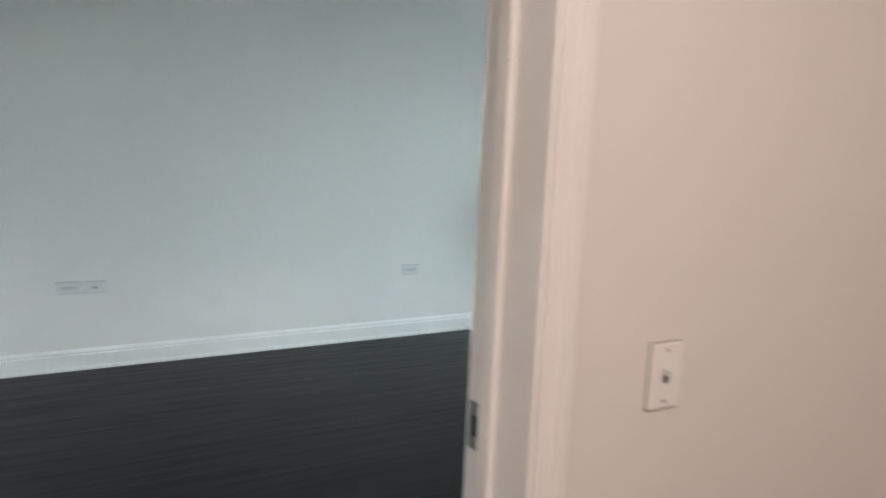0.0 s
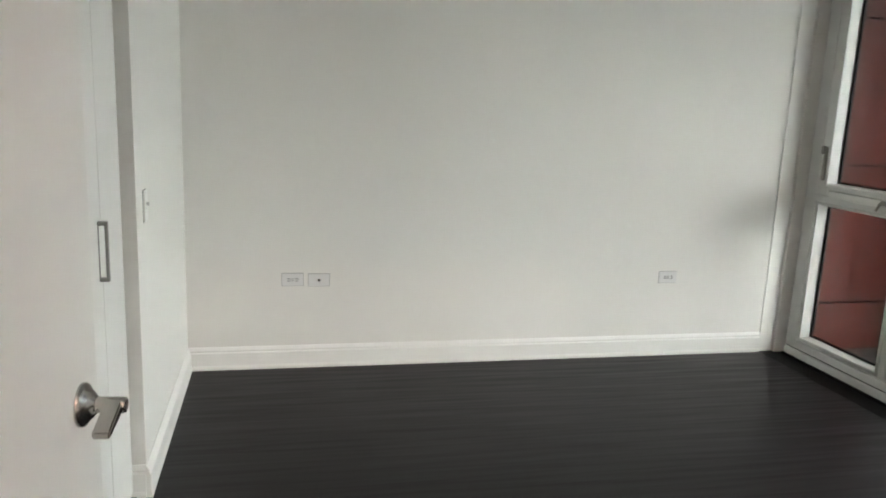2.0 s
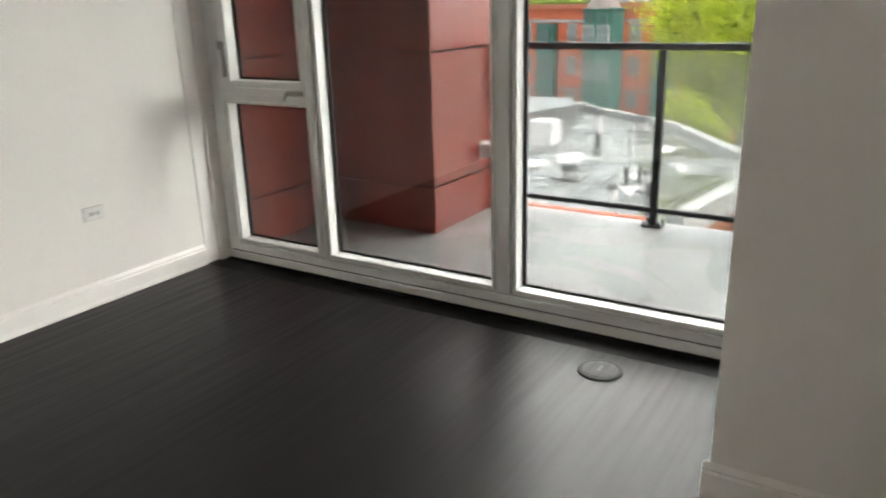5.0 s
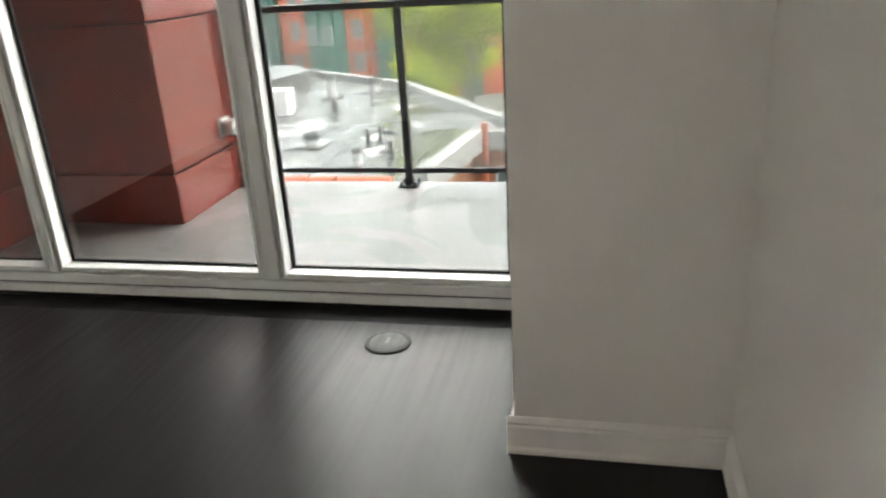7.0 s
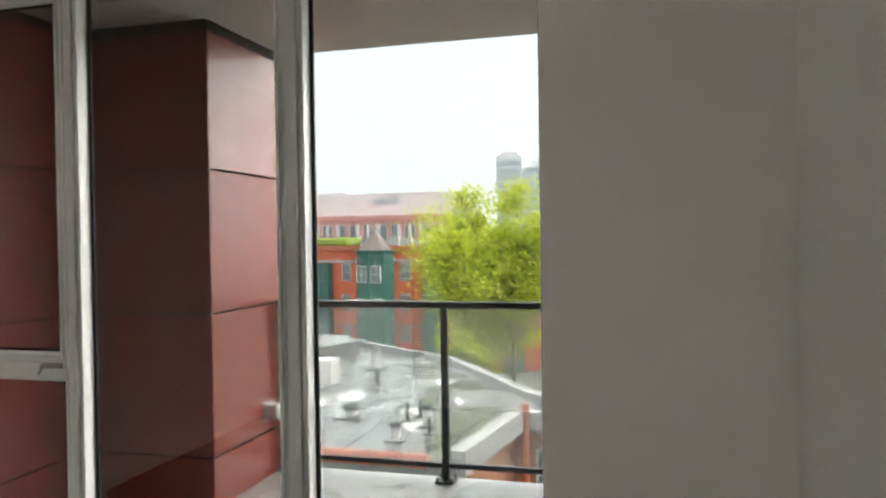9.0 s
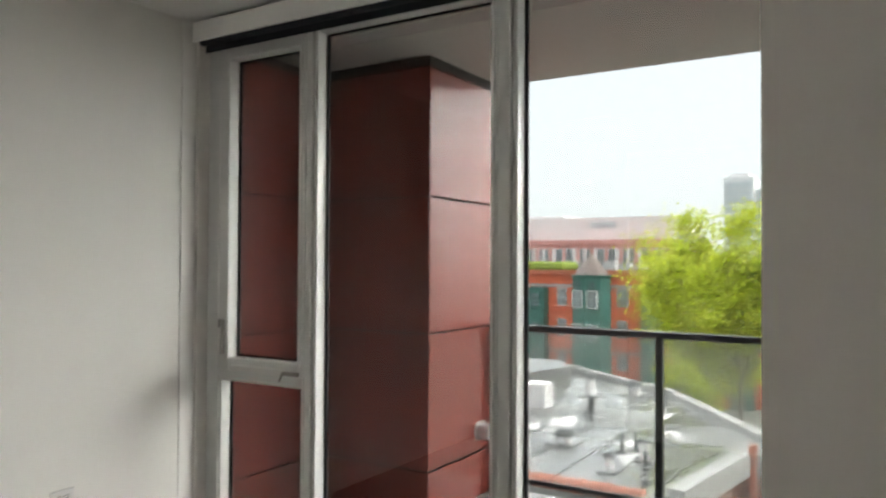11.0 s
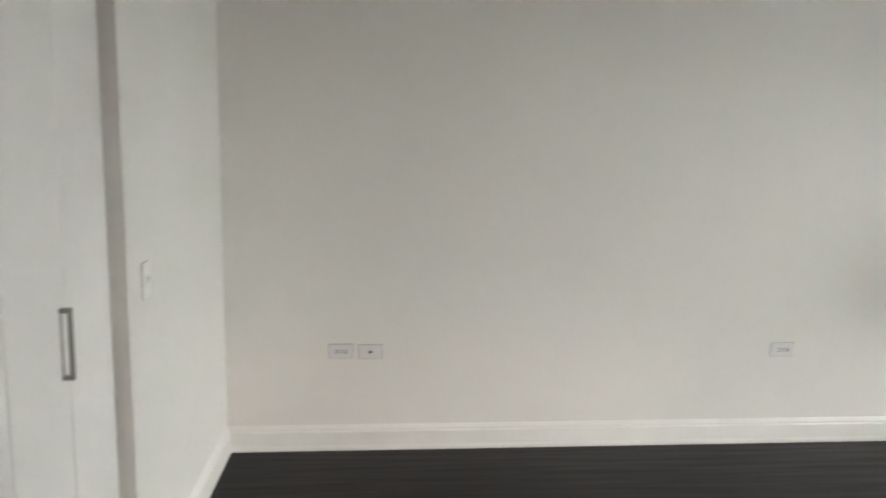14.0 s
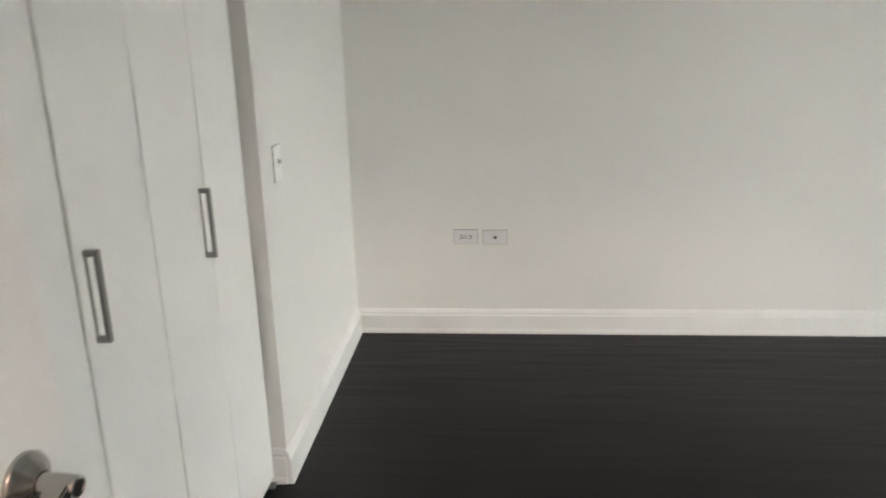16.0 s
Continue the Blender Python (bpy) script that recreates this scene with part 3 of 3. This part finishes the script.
# ---- balcony ----
BX = 4.16
GZ = -13.0
# unseen upper mass, added to hide the sky behind from the balcony
setting("wall_building", box(-0.8, 3.44, -8, 0.4, CEIL + 0.16, CEIL + 2.6), M_RED, "unseen red clad storeys above, added to block sky light", "wall")
setting("wall_building_below", box(-0.8, 3.43, -8, 0.4, -3.0, -0.13), M_RED, "red clad storeys of the building below", "wall")
setting("balcony_floor", box(3.44, 5.0, -12.0, 0.2, -0.20, 0.03, 0.004), M_SLAB, "damp grey concrete balcony slab", "balcony floor")
setting("balcony_soffit", box(3.44, 5.02, -12.0, 0.4, 2.69, 2.95), M_SOFFIT, "pale painted underside of the balcony above", "soffit")
# out of view; given the dark joint colour to shade the column's side
setting("wall_facade", box(3.44, 3.62, -12.0, STUB_Y - 0.02, -3.0, 2.69), M_REDJ, "unseen outer wall darkened to cut bounced light", "wall")
# added out of view to keep side light off the column
setting("wall_light_blocker", box(3.44, 5.0, -5.2, -5.0, 0.03, 2.69), M_REDJ, "unseen dark wall added to block light along the balcony", "wall")
bands = [(0.032, 0.307), (0.321, 1.091), (1.105, 1.876), (1.890, 2.63)]
column = thing("clad_column", "tall balcony column clad in red panels with dark joints", "column", kind="structure", at=(BX, -0.9, 0.03))
part("core", box(BX + 0.022, 5.0, -0.885, 0.35, 0.03, 2.69), M_REDJ, column)
part("top_flashing", box(BX - 0.004, 5.0, -0.912, 0.35, 2.632, 2.69, 0.002), M_REDJ, column, "dark metal flashing")
for z0, z1 in bands:
    part("panel", box(BX, BX + 0.010, -0.906, -0.10, z0, z1, 0.001), M_RED, column)
    part("panel", box(BX + 0.0105, 4.985, -0.908, -0.897, z0, z1, 0.001), M_RED, column)
    for px in (BX + 0.05, BX + 0.42, 4.93):
        for pz in (z0 + 0.06, z1 - 0.06):
            part("rivet", cyl((px, -0.908, pz), (px, -0.9105, pz), 0.006, n=8), M_REDJ, column, "dark rivet")
end = thing("clad_wall", "red panel clad end wall of the balcony", "wall", kind="structure", at=(3.8, 0.0, 0.03))
part("core", box(3.44, BX + 0.01, -0.075, 0.1, 0.03, 2.69), M_REDJ, end)
for z0, z1 in bands:
    part("panel", box(3.445, BX - 0.003, -0.10, -0.09, z0, z1, 0.001), M_RED, end)
lamp = thing("wall_light", "small grey metal wall light on the red column", "wall light", at=(4.76, -0.91, 0.44))
part("back_plate", box(4.70, 4.82, -0.916, -0.908, 0.385, 0.50, 0.003), M_ALU, lamp)
bm = box(4.715, 4.805, -0.995, -0.916, 0.40, 0.485, 0.012, 3)
part("housing", bm, M_ALU, lamp)
part("lens", box(4.73, 4.79, -0.98, -0.925, 0.392, 0.401), M_PLATE, lamp)

RX = 4.916
rail = thing("balcony_railing", "dark metal balcony railing with clear glass panels", "railing", at=(RX, -2, 0.03))
part("top_rail", box(RX - 0.028, RX + 0.028, -6.9, -0.91, 1.072, 1.112, 0.004), M_RAIL, rail)
part("bottom_rail", box(RX - 0.016, RX + 0.016, -6.9, -0.91, 0.112, 0.142, 0.003), M_RAIL, rail)
for py in (-0.95, -2.005, -3.45, -4.9, -6.3):
    post = part("post", box(RX - 0.022, RX + 0.022, py - 0.022, py + 0.022, 0.042, 1.072, 0.003), M_RAIL, rail)
    part("foot_plate", box(RX - 0.06, RX + 0.06, py - 0.06, py + 0.06, 0.03, 0.042, 0.002), M_RAIL, post)
    for bx, by in ((-0.045, -0.045), (-0.045, 0.045), (0.045, -0.045), (0.045, 0.045)):
        part("bolt", cyl((RX + bx, py + by, 0.042), (RX + bx, py + by, 0.062), 0.007, n=8), M_RAIL, post)
for a, b in ((-0.98, -1.97), (-2.04, -3.42), (-3.48, -4.87), (-4.93, -6.27)):
    g = part("glass_panel", box(RX - 0.004, RX + 0.004, b, a, 0.145, 1.068), M_RGLASS, rail, "clear glass infill panel")
    g.visible_shadow = False

# ---- outdoors ----
bm = bmesh.new()
bmesh.ops.create_grid(bm, x_segments=1, y_segments=1, size=3000, matrix=Matrix.Translation((0, 0, GZ)))
setting("ground", bm, M_GROUND, "grey-green street level ground far below", "ground")


def far_window(parent, x, y, z, w, h, nx, ny, light=True):
    """A window on a facade whose outward direction is (nx, ny)."""
    tx, ty = -ny, nx
    def slab(w0, w1, z0, z1, d0, d1):
        bm = bmesh.new()
        vs = []
        for d in (d0, d1):
            for s, q in ((w0, z0), (w1, z0), (w1, z1), (w0, z1)):
                vs.append(bm.verts.new((x + tx * s + nx * d, y + ty * s + ny * d, z + q)))
        for f in ((0, 1, 2, 3), (7, 6, 5, 4), (0, 4, 5, 1), (1, 5, 6, 2), (2, 6, 7, 3), (3, 7, 4, 0)):
            bm.faces.new([vs[i] for i in f])
        bmesh.ops.recalc_face_normals(bm, faces=bm.faces[:])
        return bm
    fr = slab(-w / 2, w / 2, 0, h, -0.1, 0.06)
    ob = part("window", fr, M_WINLT if light else M_GREEN, parent)
    t = w * 0.09
    for k in (-1, 1):
        for z0, z1 in ((t, h / 2 - t / 2), (h / 2 + t / 2, h - t)):
            a, b = ((-w / 2 + t, -t / 2) if k < 0 else (t / 2, w / 2 - t))
            part("pane", slab(a, b, z0, z1, 0.05, 0.075), M_WINDK, ob)
    return ob


# low building with the wet flat roof
RZ = -4.0
low = thing("low_building", "low brick building with a wet grey flat roof and parapets", "building", kind="structure", at=(26, 6, GZ))
outline = [(17.8, 22.0), (17.8, 1.2), (22.5, 0.5), (22.5, -2.2), (25.7, 0.5), (31.9, 4.8), (36.1, 10.6), (35.0, 17.0), (33.0, 22.0)]
part("roof", prism(outline, "z", RZ - 0.3, RZ), M_ROOF, low, "wet grey membrane roof with puddles")
inner = [(18.0, 21.8), (18.0, 1.4), (22.7, 0.7), (22.7, -1.7), (25.6, 0.75), (31.7, 5.0), (35.8, 10.7), (34.8, 16.9), (32.8, 21.8)]
part("wall", prism(inner, "z", GZ, RZ - 0.3), M_BROWN, low, "tan brick wall")


def wall_strip(a, b, h0, h1, t, material, name, lab=""):
    a, b = Vector(a), Vector(b)
    n = Vector((-(b - a).y, (b - a).x)).normalized() * t / 2
    bm = prism([tuple(a + n), tuple(b + n), tuple(b - n), tuple(a - n)], "z", h0, h1)
    return part(name, bm, material, low, lab)


for i, (a, b) in enumerate(zip(outline, outline[1:])):
    hh = (0.16, 0.42, 0.36, 0.26, 0.24, 0.30, 0.4, 0.4)[i]
    wall_strip(a, b, RZ - 0.2, RZ + hh, 0.42 if i else 0.3, M_COPING if i else M_ROOF, "parapet", "pale parapet")
    if i == 0:
        for k in range(18):
            y0 = 1.9 + k * 0.72
            part("coping_tile", cyl((17.75, y0, RZ + 0.14), (17.75, y0 + 0.70, RZ + 0.14), 0.19, 0.17, 12), M_TERRA, low)
part("step", prism([(24.5, 12.4), (30.4, 10.9), (33.6, 10.1), (35.6, 11.4), (34.5, 20.0), (24.5, 20.0)], "z", RZ, RZ + 0.7), M_ROOF, low, "raised roof section")
rnd = random.Random(4)
for vx, vy, vh, vr in ((19.8, 3.43, 0.42, 0.13), (22.0, 3.8, 0.5, 0.06), (22.5, 3.55, 0.5, 0.06), (21.4, 2.98, 0.55, 0.13), (30.4, 7.9, 0.8, 0.2), (22.1, 5.64, 0.28, 0.22), (27.0, 6.6, 0.5, 0.09), (31.6, 6.4, 0.4, 0.25), (20.6, 2.7, 0.45, 0.06)):
    vent = part("vent_pipe", cyl((vx, vy, RZ), (vx, vy, RZ + vh), vr * 1.1, vr, 12), M_RAIL if vr < 0.1 else M_GREYB, low, "roof vent pipe")
    part("cap", cyl((vx, vy, RZ + vh), (vx, vy, RZ + vh + vr * 0.8), vr * 1.5, vr * 0.9, 12), M_RAIL, vent)
    part("curb", box(vx - vr * 2, vx + vr * 2, vy - vr * 2, vy + vr * 2, RZ, RZ + 0.07, 0.01), M_ROOF, vent)
M_PATCH = mat("dark_roof_patch", (0.12, 0.12, 0.12), 0.4, noise_scale=1.5, amount=0.5, bump=0.1)
for k in range(22):
    px, py = rnd.uniform(18.6, 31.0), rnd.uniform(2.4, 11.0)
    if px > 24.5 + (py - 0.5) * 1.25:
        continue
    n = rnd.randint(6, 9)
    ring = [(px + math.cos(j * math.tau / n) * rnd.uniform(0.3, 1.1), py + math.sin(j * math.tau / n) * rnd.uniform(0.2, 0.7)) for j in range(n)]
    part("roof_patch", prism(ring, "z", RZ - 0.01, RZ + 0.006 + 0.0005 * k), M_PATCH if k % 2 else M_GREYB, low)
for k in range(7):
    part("roof_seam", box(18.4, min(29.5, 25.0 + k * 1.6), 1.9 + k * 1.3, 1.96 + k * 1.3, RZ - 0.01, RZ + 0.022), M_PATCH, low)
part("roof_unit", box(26.6, 27.5, 8.3, 9.2, RZ, RZ + 0.95, 0.03), M_GREYB, low, "grey rooftop air unit")
for wz in (-2.3, -5.4):
    far_window(low, 22.68, -0.45, RZ + wz, 0.95, 1.5, -1, 0)
part("downpipe", cyl((22.3, 0.28, GZ), (22.3, 0.28, RZ + 0.62), 0.11, n=10), M_TERRA, low, "rust coloured downpipe")

# brick building with the green corner turret
tb = thing("turret_building", "orange-red brick apartment building with a green corner turret", "building", kind="structure", at=(76, 24, GZ))
CZ = 0.55
TX, TY = 75.0, 24.4
wing = [(TX + 1.0, TY + 0.6), (TX + 8.0, TY + 36.0), (TX + 30, TY + 32), (TX + 24, TY - 20), (TX + 6.5, TY - 17.0)]
part("wall", prism(wing, "z", GZ, CZ), M_BRICK, tb, "orange-red brick wall")
part("roof", prism([(TX + 1.2, TY + 0.6), (TX + 8.2, TY + 35.8), (TX + 29, TY + 31), (TX + 23, TY - 19), (TX + 6.7, TY - 16.8)], "z", CZ, CZ + 0.12), M_COPING, tb, "pale flat roof")


def band_along(a, b, z0, z1, out, material, name, lab=""):
    a, b = Vector(a), Vector(b)
    n = Vector((-(b - a).y, (b - a).x)).normalized() * out
    if n.x > 0:
        n = -n
    return part(name, prism([tuple(a + n), tuple(b + n), tuple(b), tuple(a)], "z", z0, z1), material, tb, lab)


sides = ((wing[0], wing[1]), (wing[0], wing[4]))
for a, b in sides:
    band_along(a, b, CZ - 0.25, CZ + 0.25, 0.35, M_TERRA, "cornice", "orange cornice")
    band_along(a, b, CZ - 1.6, CZ - 1.3, 0.12, M_COPING, "band")
    band_along(a, b, CZ - 8.6, CZ - 8.3, 0.15, M_COPING, "band")
    va, vb = Vector(a), Vector(b)
    d = (vb - va).normalized()
    n = Vector((-d.y, d.x))
    if n.x > 0:
        n = -n
    s, k = 3.4, 0
    while s < (vb - va).length - 1.5:
        p = va + d * s
        if k % 3 == 1:
            q0, q1 = p - d * 1.1, p + d * 1.1
            band_along(tuple(q0), tuple(q1), GZ, CZ - 1.7, 0.9, M_GREEN, "bay", "green bay of windows")
            for zz in (-3.9, -7.0, -10.2):
                far_window(tb, p.x + n.x * 0.95, p.y + n.y * 0.95, CZ + zz, 1.3, 1.7, n.x, n.y, False)
        else:
            for zz in (-3.6, -6.9, -10.2):
                far_window(tb, p.x, p.y, CZ + zz, 1.15, 1.9, n.x, n.y, k % 2 == 0)
        s += 2.9
        k += 1
turret = part("turret", cyl((TX, TY, GZ), (TX, TY, CZ - 0.2), 2.1, n=8), M_GREEN, tb, "green metal corner turret")
part("turret_roof", cyl((TX, TY, CZ - 0.3), (TX, TY, 2.55), 1.95, 0.05, 8), M_SLATE, turret, "brown pointed turret roof")
part("turret_eave", cyl((TX, TY, CZ - 0.55), (TX, TY, CZ - 0.3), 2.15, 2.3, 8), M_GREEN, turret)
for zz in (-3.6, -7.0):
    for dy in (-0.8, 0.8):
        far_window(turret, TX - 1.98, TY + dy, CZ + zz, 1.1, 1.8, -1, 0)
for dy in (-0.8, 0.8):
    far_window(turret, TX - 1.98, TY + dy, CZ - 1.6, 0.7, 0.8, -1, 0, False)
for k in range(9):
    part("roof_box", box(TX + 7 + k * 1.3, TX + 8 + k * 1.3, TY - 9 + k * 2.2, TY - 7.6 + k * 2.2, CZ + 0.12, CZ + 0.7 + 0.3 * (k % 3)), M_COPING, tb)
part("roof_planting", box(TX + 12, TX + 17, TY + 8, TY + 22, CZ + 0.12, CZ + 1.2, 0.3), M_GRASS, tb, "yellow-green roof planting")

# long brick building further off
lb = thing("long_building", "long far red brick building with grey rooftop floors", "building", kind="structure", at=(150, 50, GZ))
part("wall", box(150, 175, 33, 110, GZ, 6.4), M_BRICK2, lb, "dull red brick wall paled for haze")
part("upper_floor", box(153, 175, 36, 70, 6.4, 11.3), M_GREYB, lb, "pale grey rooftop storey")
part("upper_floor", box(154, 175, 60, 108, 6.4, 11.9), M_GREYB, lb, "pale grey rooftop storey")
part("upper_floor", box(155, 170, 39.5, 48, 6.4, 10.2), M_GREYB, lb)
part("louvre", box(152.9, 153.1, 48, 53.5, 9.0, 10.2), M_TOWERG, lb, "dark louvre band")
part("end_tower", box(148, 156, 31.5, 34.5, GZ, 7.6), M_COPING, lb, "pale end tower")
part("parapet", box(149.7, 150.0, 33, 110, 5.5, 6.5), M_BRICK2, lb)
for k in range(22):
    y = 37 + k * 3.1
    w = part("window", box(149.85, 150.05, y, y + 2.3, 0.8, 4.6), M_WINLT, lb)
    for j in range(3):
        part("pane", box(149.78, 149.86, y + 0.15 + j * 0.7, y + 0.7 + j * 0.7, 1.0, 4.4), M_WINDK if (k + j) % 3 else M_GREYB, w)
    part("window", box(149.85, 150.05, y, y + 2.3, -4.6, -1.0), M_WINDK, lb)

# far tower
tw = thing("tower_block", "tall hazy grey glass and concrete tower", "building", kind="structure", at=(400, 70, GZ))
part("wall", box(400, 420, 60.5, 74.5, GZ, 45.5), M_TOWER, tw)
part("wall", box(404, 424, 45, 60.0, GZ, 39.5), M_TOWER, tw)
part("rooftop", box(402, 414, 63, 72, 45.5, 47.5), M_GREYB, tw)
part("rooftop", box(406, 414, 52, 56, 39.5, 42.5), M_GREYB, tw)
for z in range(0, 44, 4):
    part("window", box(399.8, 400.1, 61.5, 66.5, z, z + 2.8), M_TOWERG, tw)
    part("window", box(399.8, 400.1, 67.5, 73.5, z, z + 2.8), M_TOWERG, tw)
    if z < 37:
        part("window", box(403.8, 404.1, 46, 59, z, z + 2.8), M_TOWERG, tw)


# ---- trees ----
def limb(bm, a, b, r0, r1):
    cyl(a, b, r0, r1, 8, bm)


def tree(name, label, at, height, spread, leaves, seed, leaf=0.22):
    rng = random.Random(seed)
    base = Vector(at)
    th = thing(name, label, "tree", at=at)
    bm = bmesh.new()
    top = base + Vector((0, 0, height * 0.45))
    limb(bm, base, top, height * 0.0085, height * 0.006)
    tips = []
    for k in range(15):
        ang = k * 2.4 + rng.uniform(-0.3, 0.3)
        s = base + Vector((0, 0, height * rng.uniform(0.28, 0.58)))
        rr = spread * rng.uniform(0.15, 0.62)
        e = s + Vector((math.cos(ang) * rr, math.sin(ang) * rr, height * (0.42 - 0.36 * rr / spread) * rng.uniform(0.75, 1.05)))
        limb(bm, s, e, height * 0.003, height * 0.0016)
        for j in range(5):
            a2 = ang + rng.uniform(-1.3, 1.3)
            st = s.lerp(e, rng.uniform(0.45, 1.0))
            e2 = st + Vector((math.cos(a2) * spread * rng.uniform(0.2, 0.45), math.sin(a2) * spread * rng.uniform(0.2, 0.45), height * rng.uniform(0.02, 0.24)))
            limb(bm, st, e2, height * 0.0024, height * 0.0009)
            tips.append((st, e2))
    part("trunk", bm, M_BARK, th, "grey branching trunk")
    verts, faces = [], []
    blobs = []
    for st, e2 in tips:
        for _ in range(6):
            c = st.lerp(e2, rng.uniform(0.0, 1.1))
            blobs.append((c, spread * rng.uniform(0.035, 0.11)))
    per = leaves // len(blobs)
    for c, r in blobs:
        for _ in range(per):
            p = c + Vector((rng.gauss(0, r), rng.gauss(0, r), rng.gauss(0, r * 0.62)))
            u = Vector((rng.gauss(0, 1), rng.gauss(0, 1), rng.gauss(0, 0.7))).normalized()
            v = u.orthogonal().normalized()
            v.rotate(Matrix.Rotation(rng.uniform(0, 6.28), 3, u))
            L = leaf * rng.uniform(0.6, 1.3)
            i = len(verts)
            verts += [p - u * L, p + v * L * 0.45, p + u * L, p - v * L * 0.45 + Vector((0, 0, -0.03))]
            faces.append((i, i + 1, i + 2, i + 3))
    me = bpy.data.meshes.new("crown")
    me.from_pydata([tuple(v) for v in verts], [], faces)
    me.materials.append(M_LEAF)
    cr = new("crown", me)
    cr.parent = th
    cr.matrix_parent_inverse = th.matrix_world.inverted()
    cr["label"] = "airy crown of bright yellow-green spring leaves"
    return th


tree("tree", "tall spring tree with bright yellow-green leaves", (43.0, 4.2, GZ), 18.4, 6.8, 66000, 3, 0.13)
tree("tree", "smaller spring tree behind the low building", (50.0, 8.0, GZ), 9.0, 3.2, 16000, 8, 0.12)

# ---- floor ----
floor = setting("floor", box(-0.8, 3.42, -6.05, 0.1, -0.12, -0.006), M_JOINT, "dark espresso stained wood plank floor", "floor")
rnd = random.Random(11)
PW, y, row = 0.127, 0.0, 0
cache = {}


def plank(x0, x1, y0, y1):
    key = (round(x1 - x0, 3), round(y1 - y0, 3))
    if key not in cache:
        cache[key] = mesh_of("plank", box(0, key[0], 0, key[1], -0.008, 0.0), M_FLOOR)
    ob = new("plank", cache[key])
    ob.parent = floor
    ob.location = (x0, y0, 0.0)
    return ob


while y > -5.95:
    x = -0.7 if y < -1.1 else -0.1
    first = rnd.choice((0.3, 0.6, 0.9))
    lim = 3.175 if y > -3.5 else 2.45
    while x < lim - 0.05:
        ln = first if first else rnd.choice((1.2, 1.2, 0.9))
        first = 0
        x1 = min(lim, x + ln)
        plank(x, x1, y - PW, y)
        x = x1
    y -= PW
    row += 1
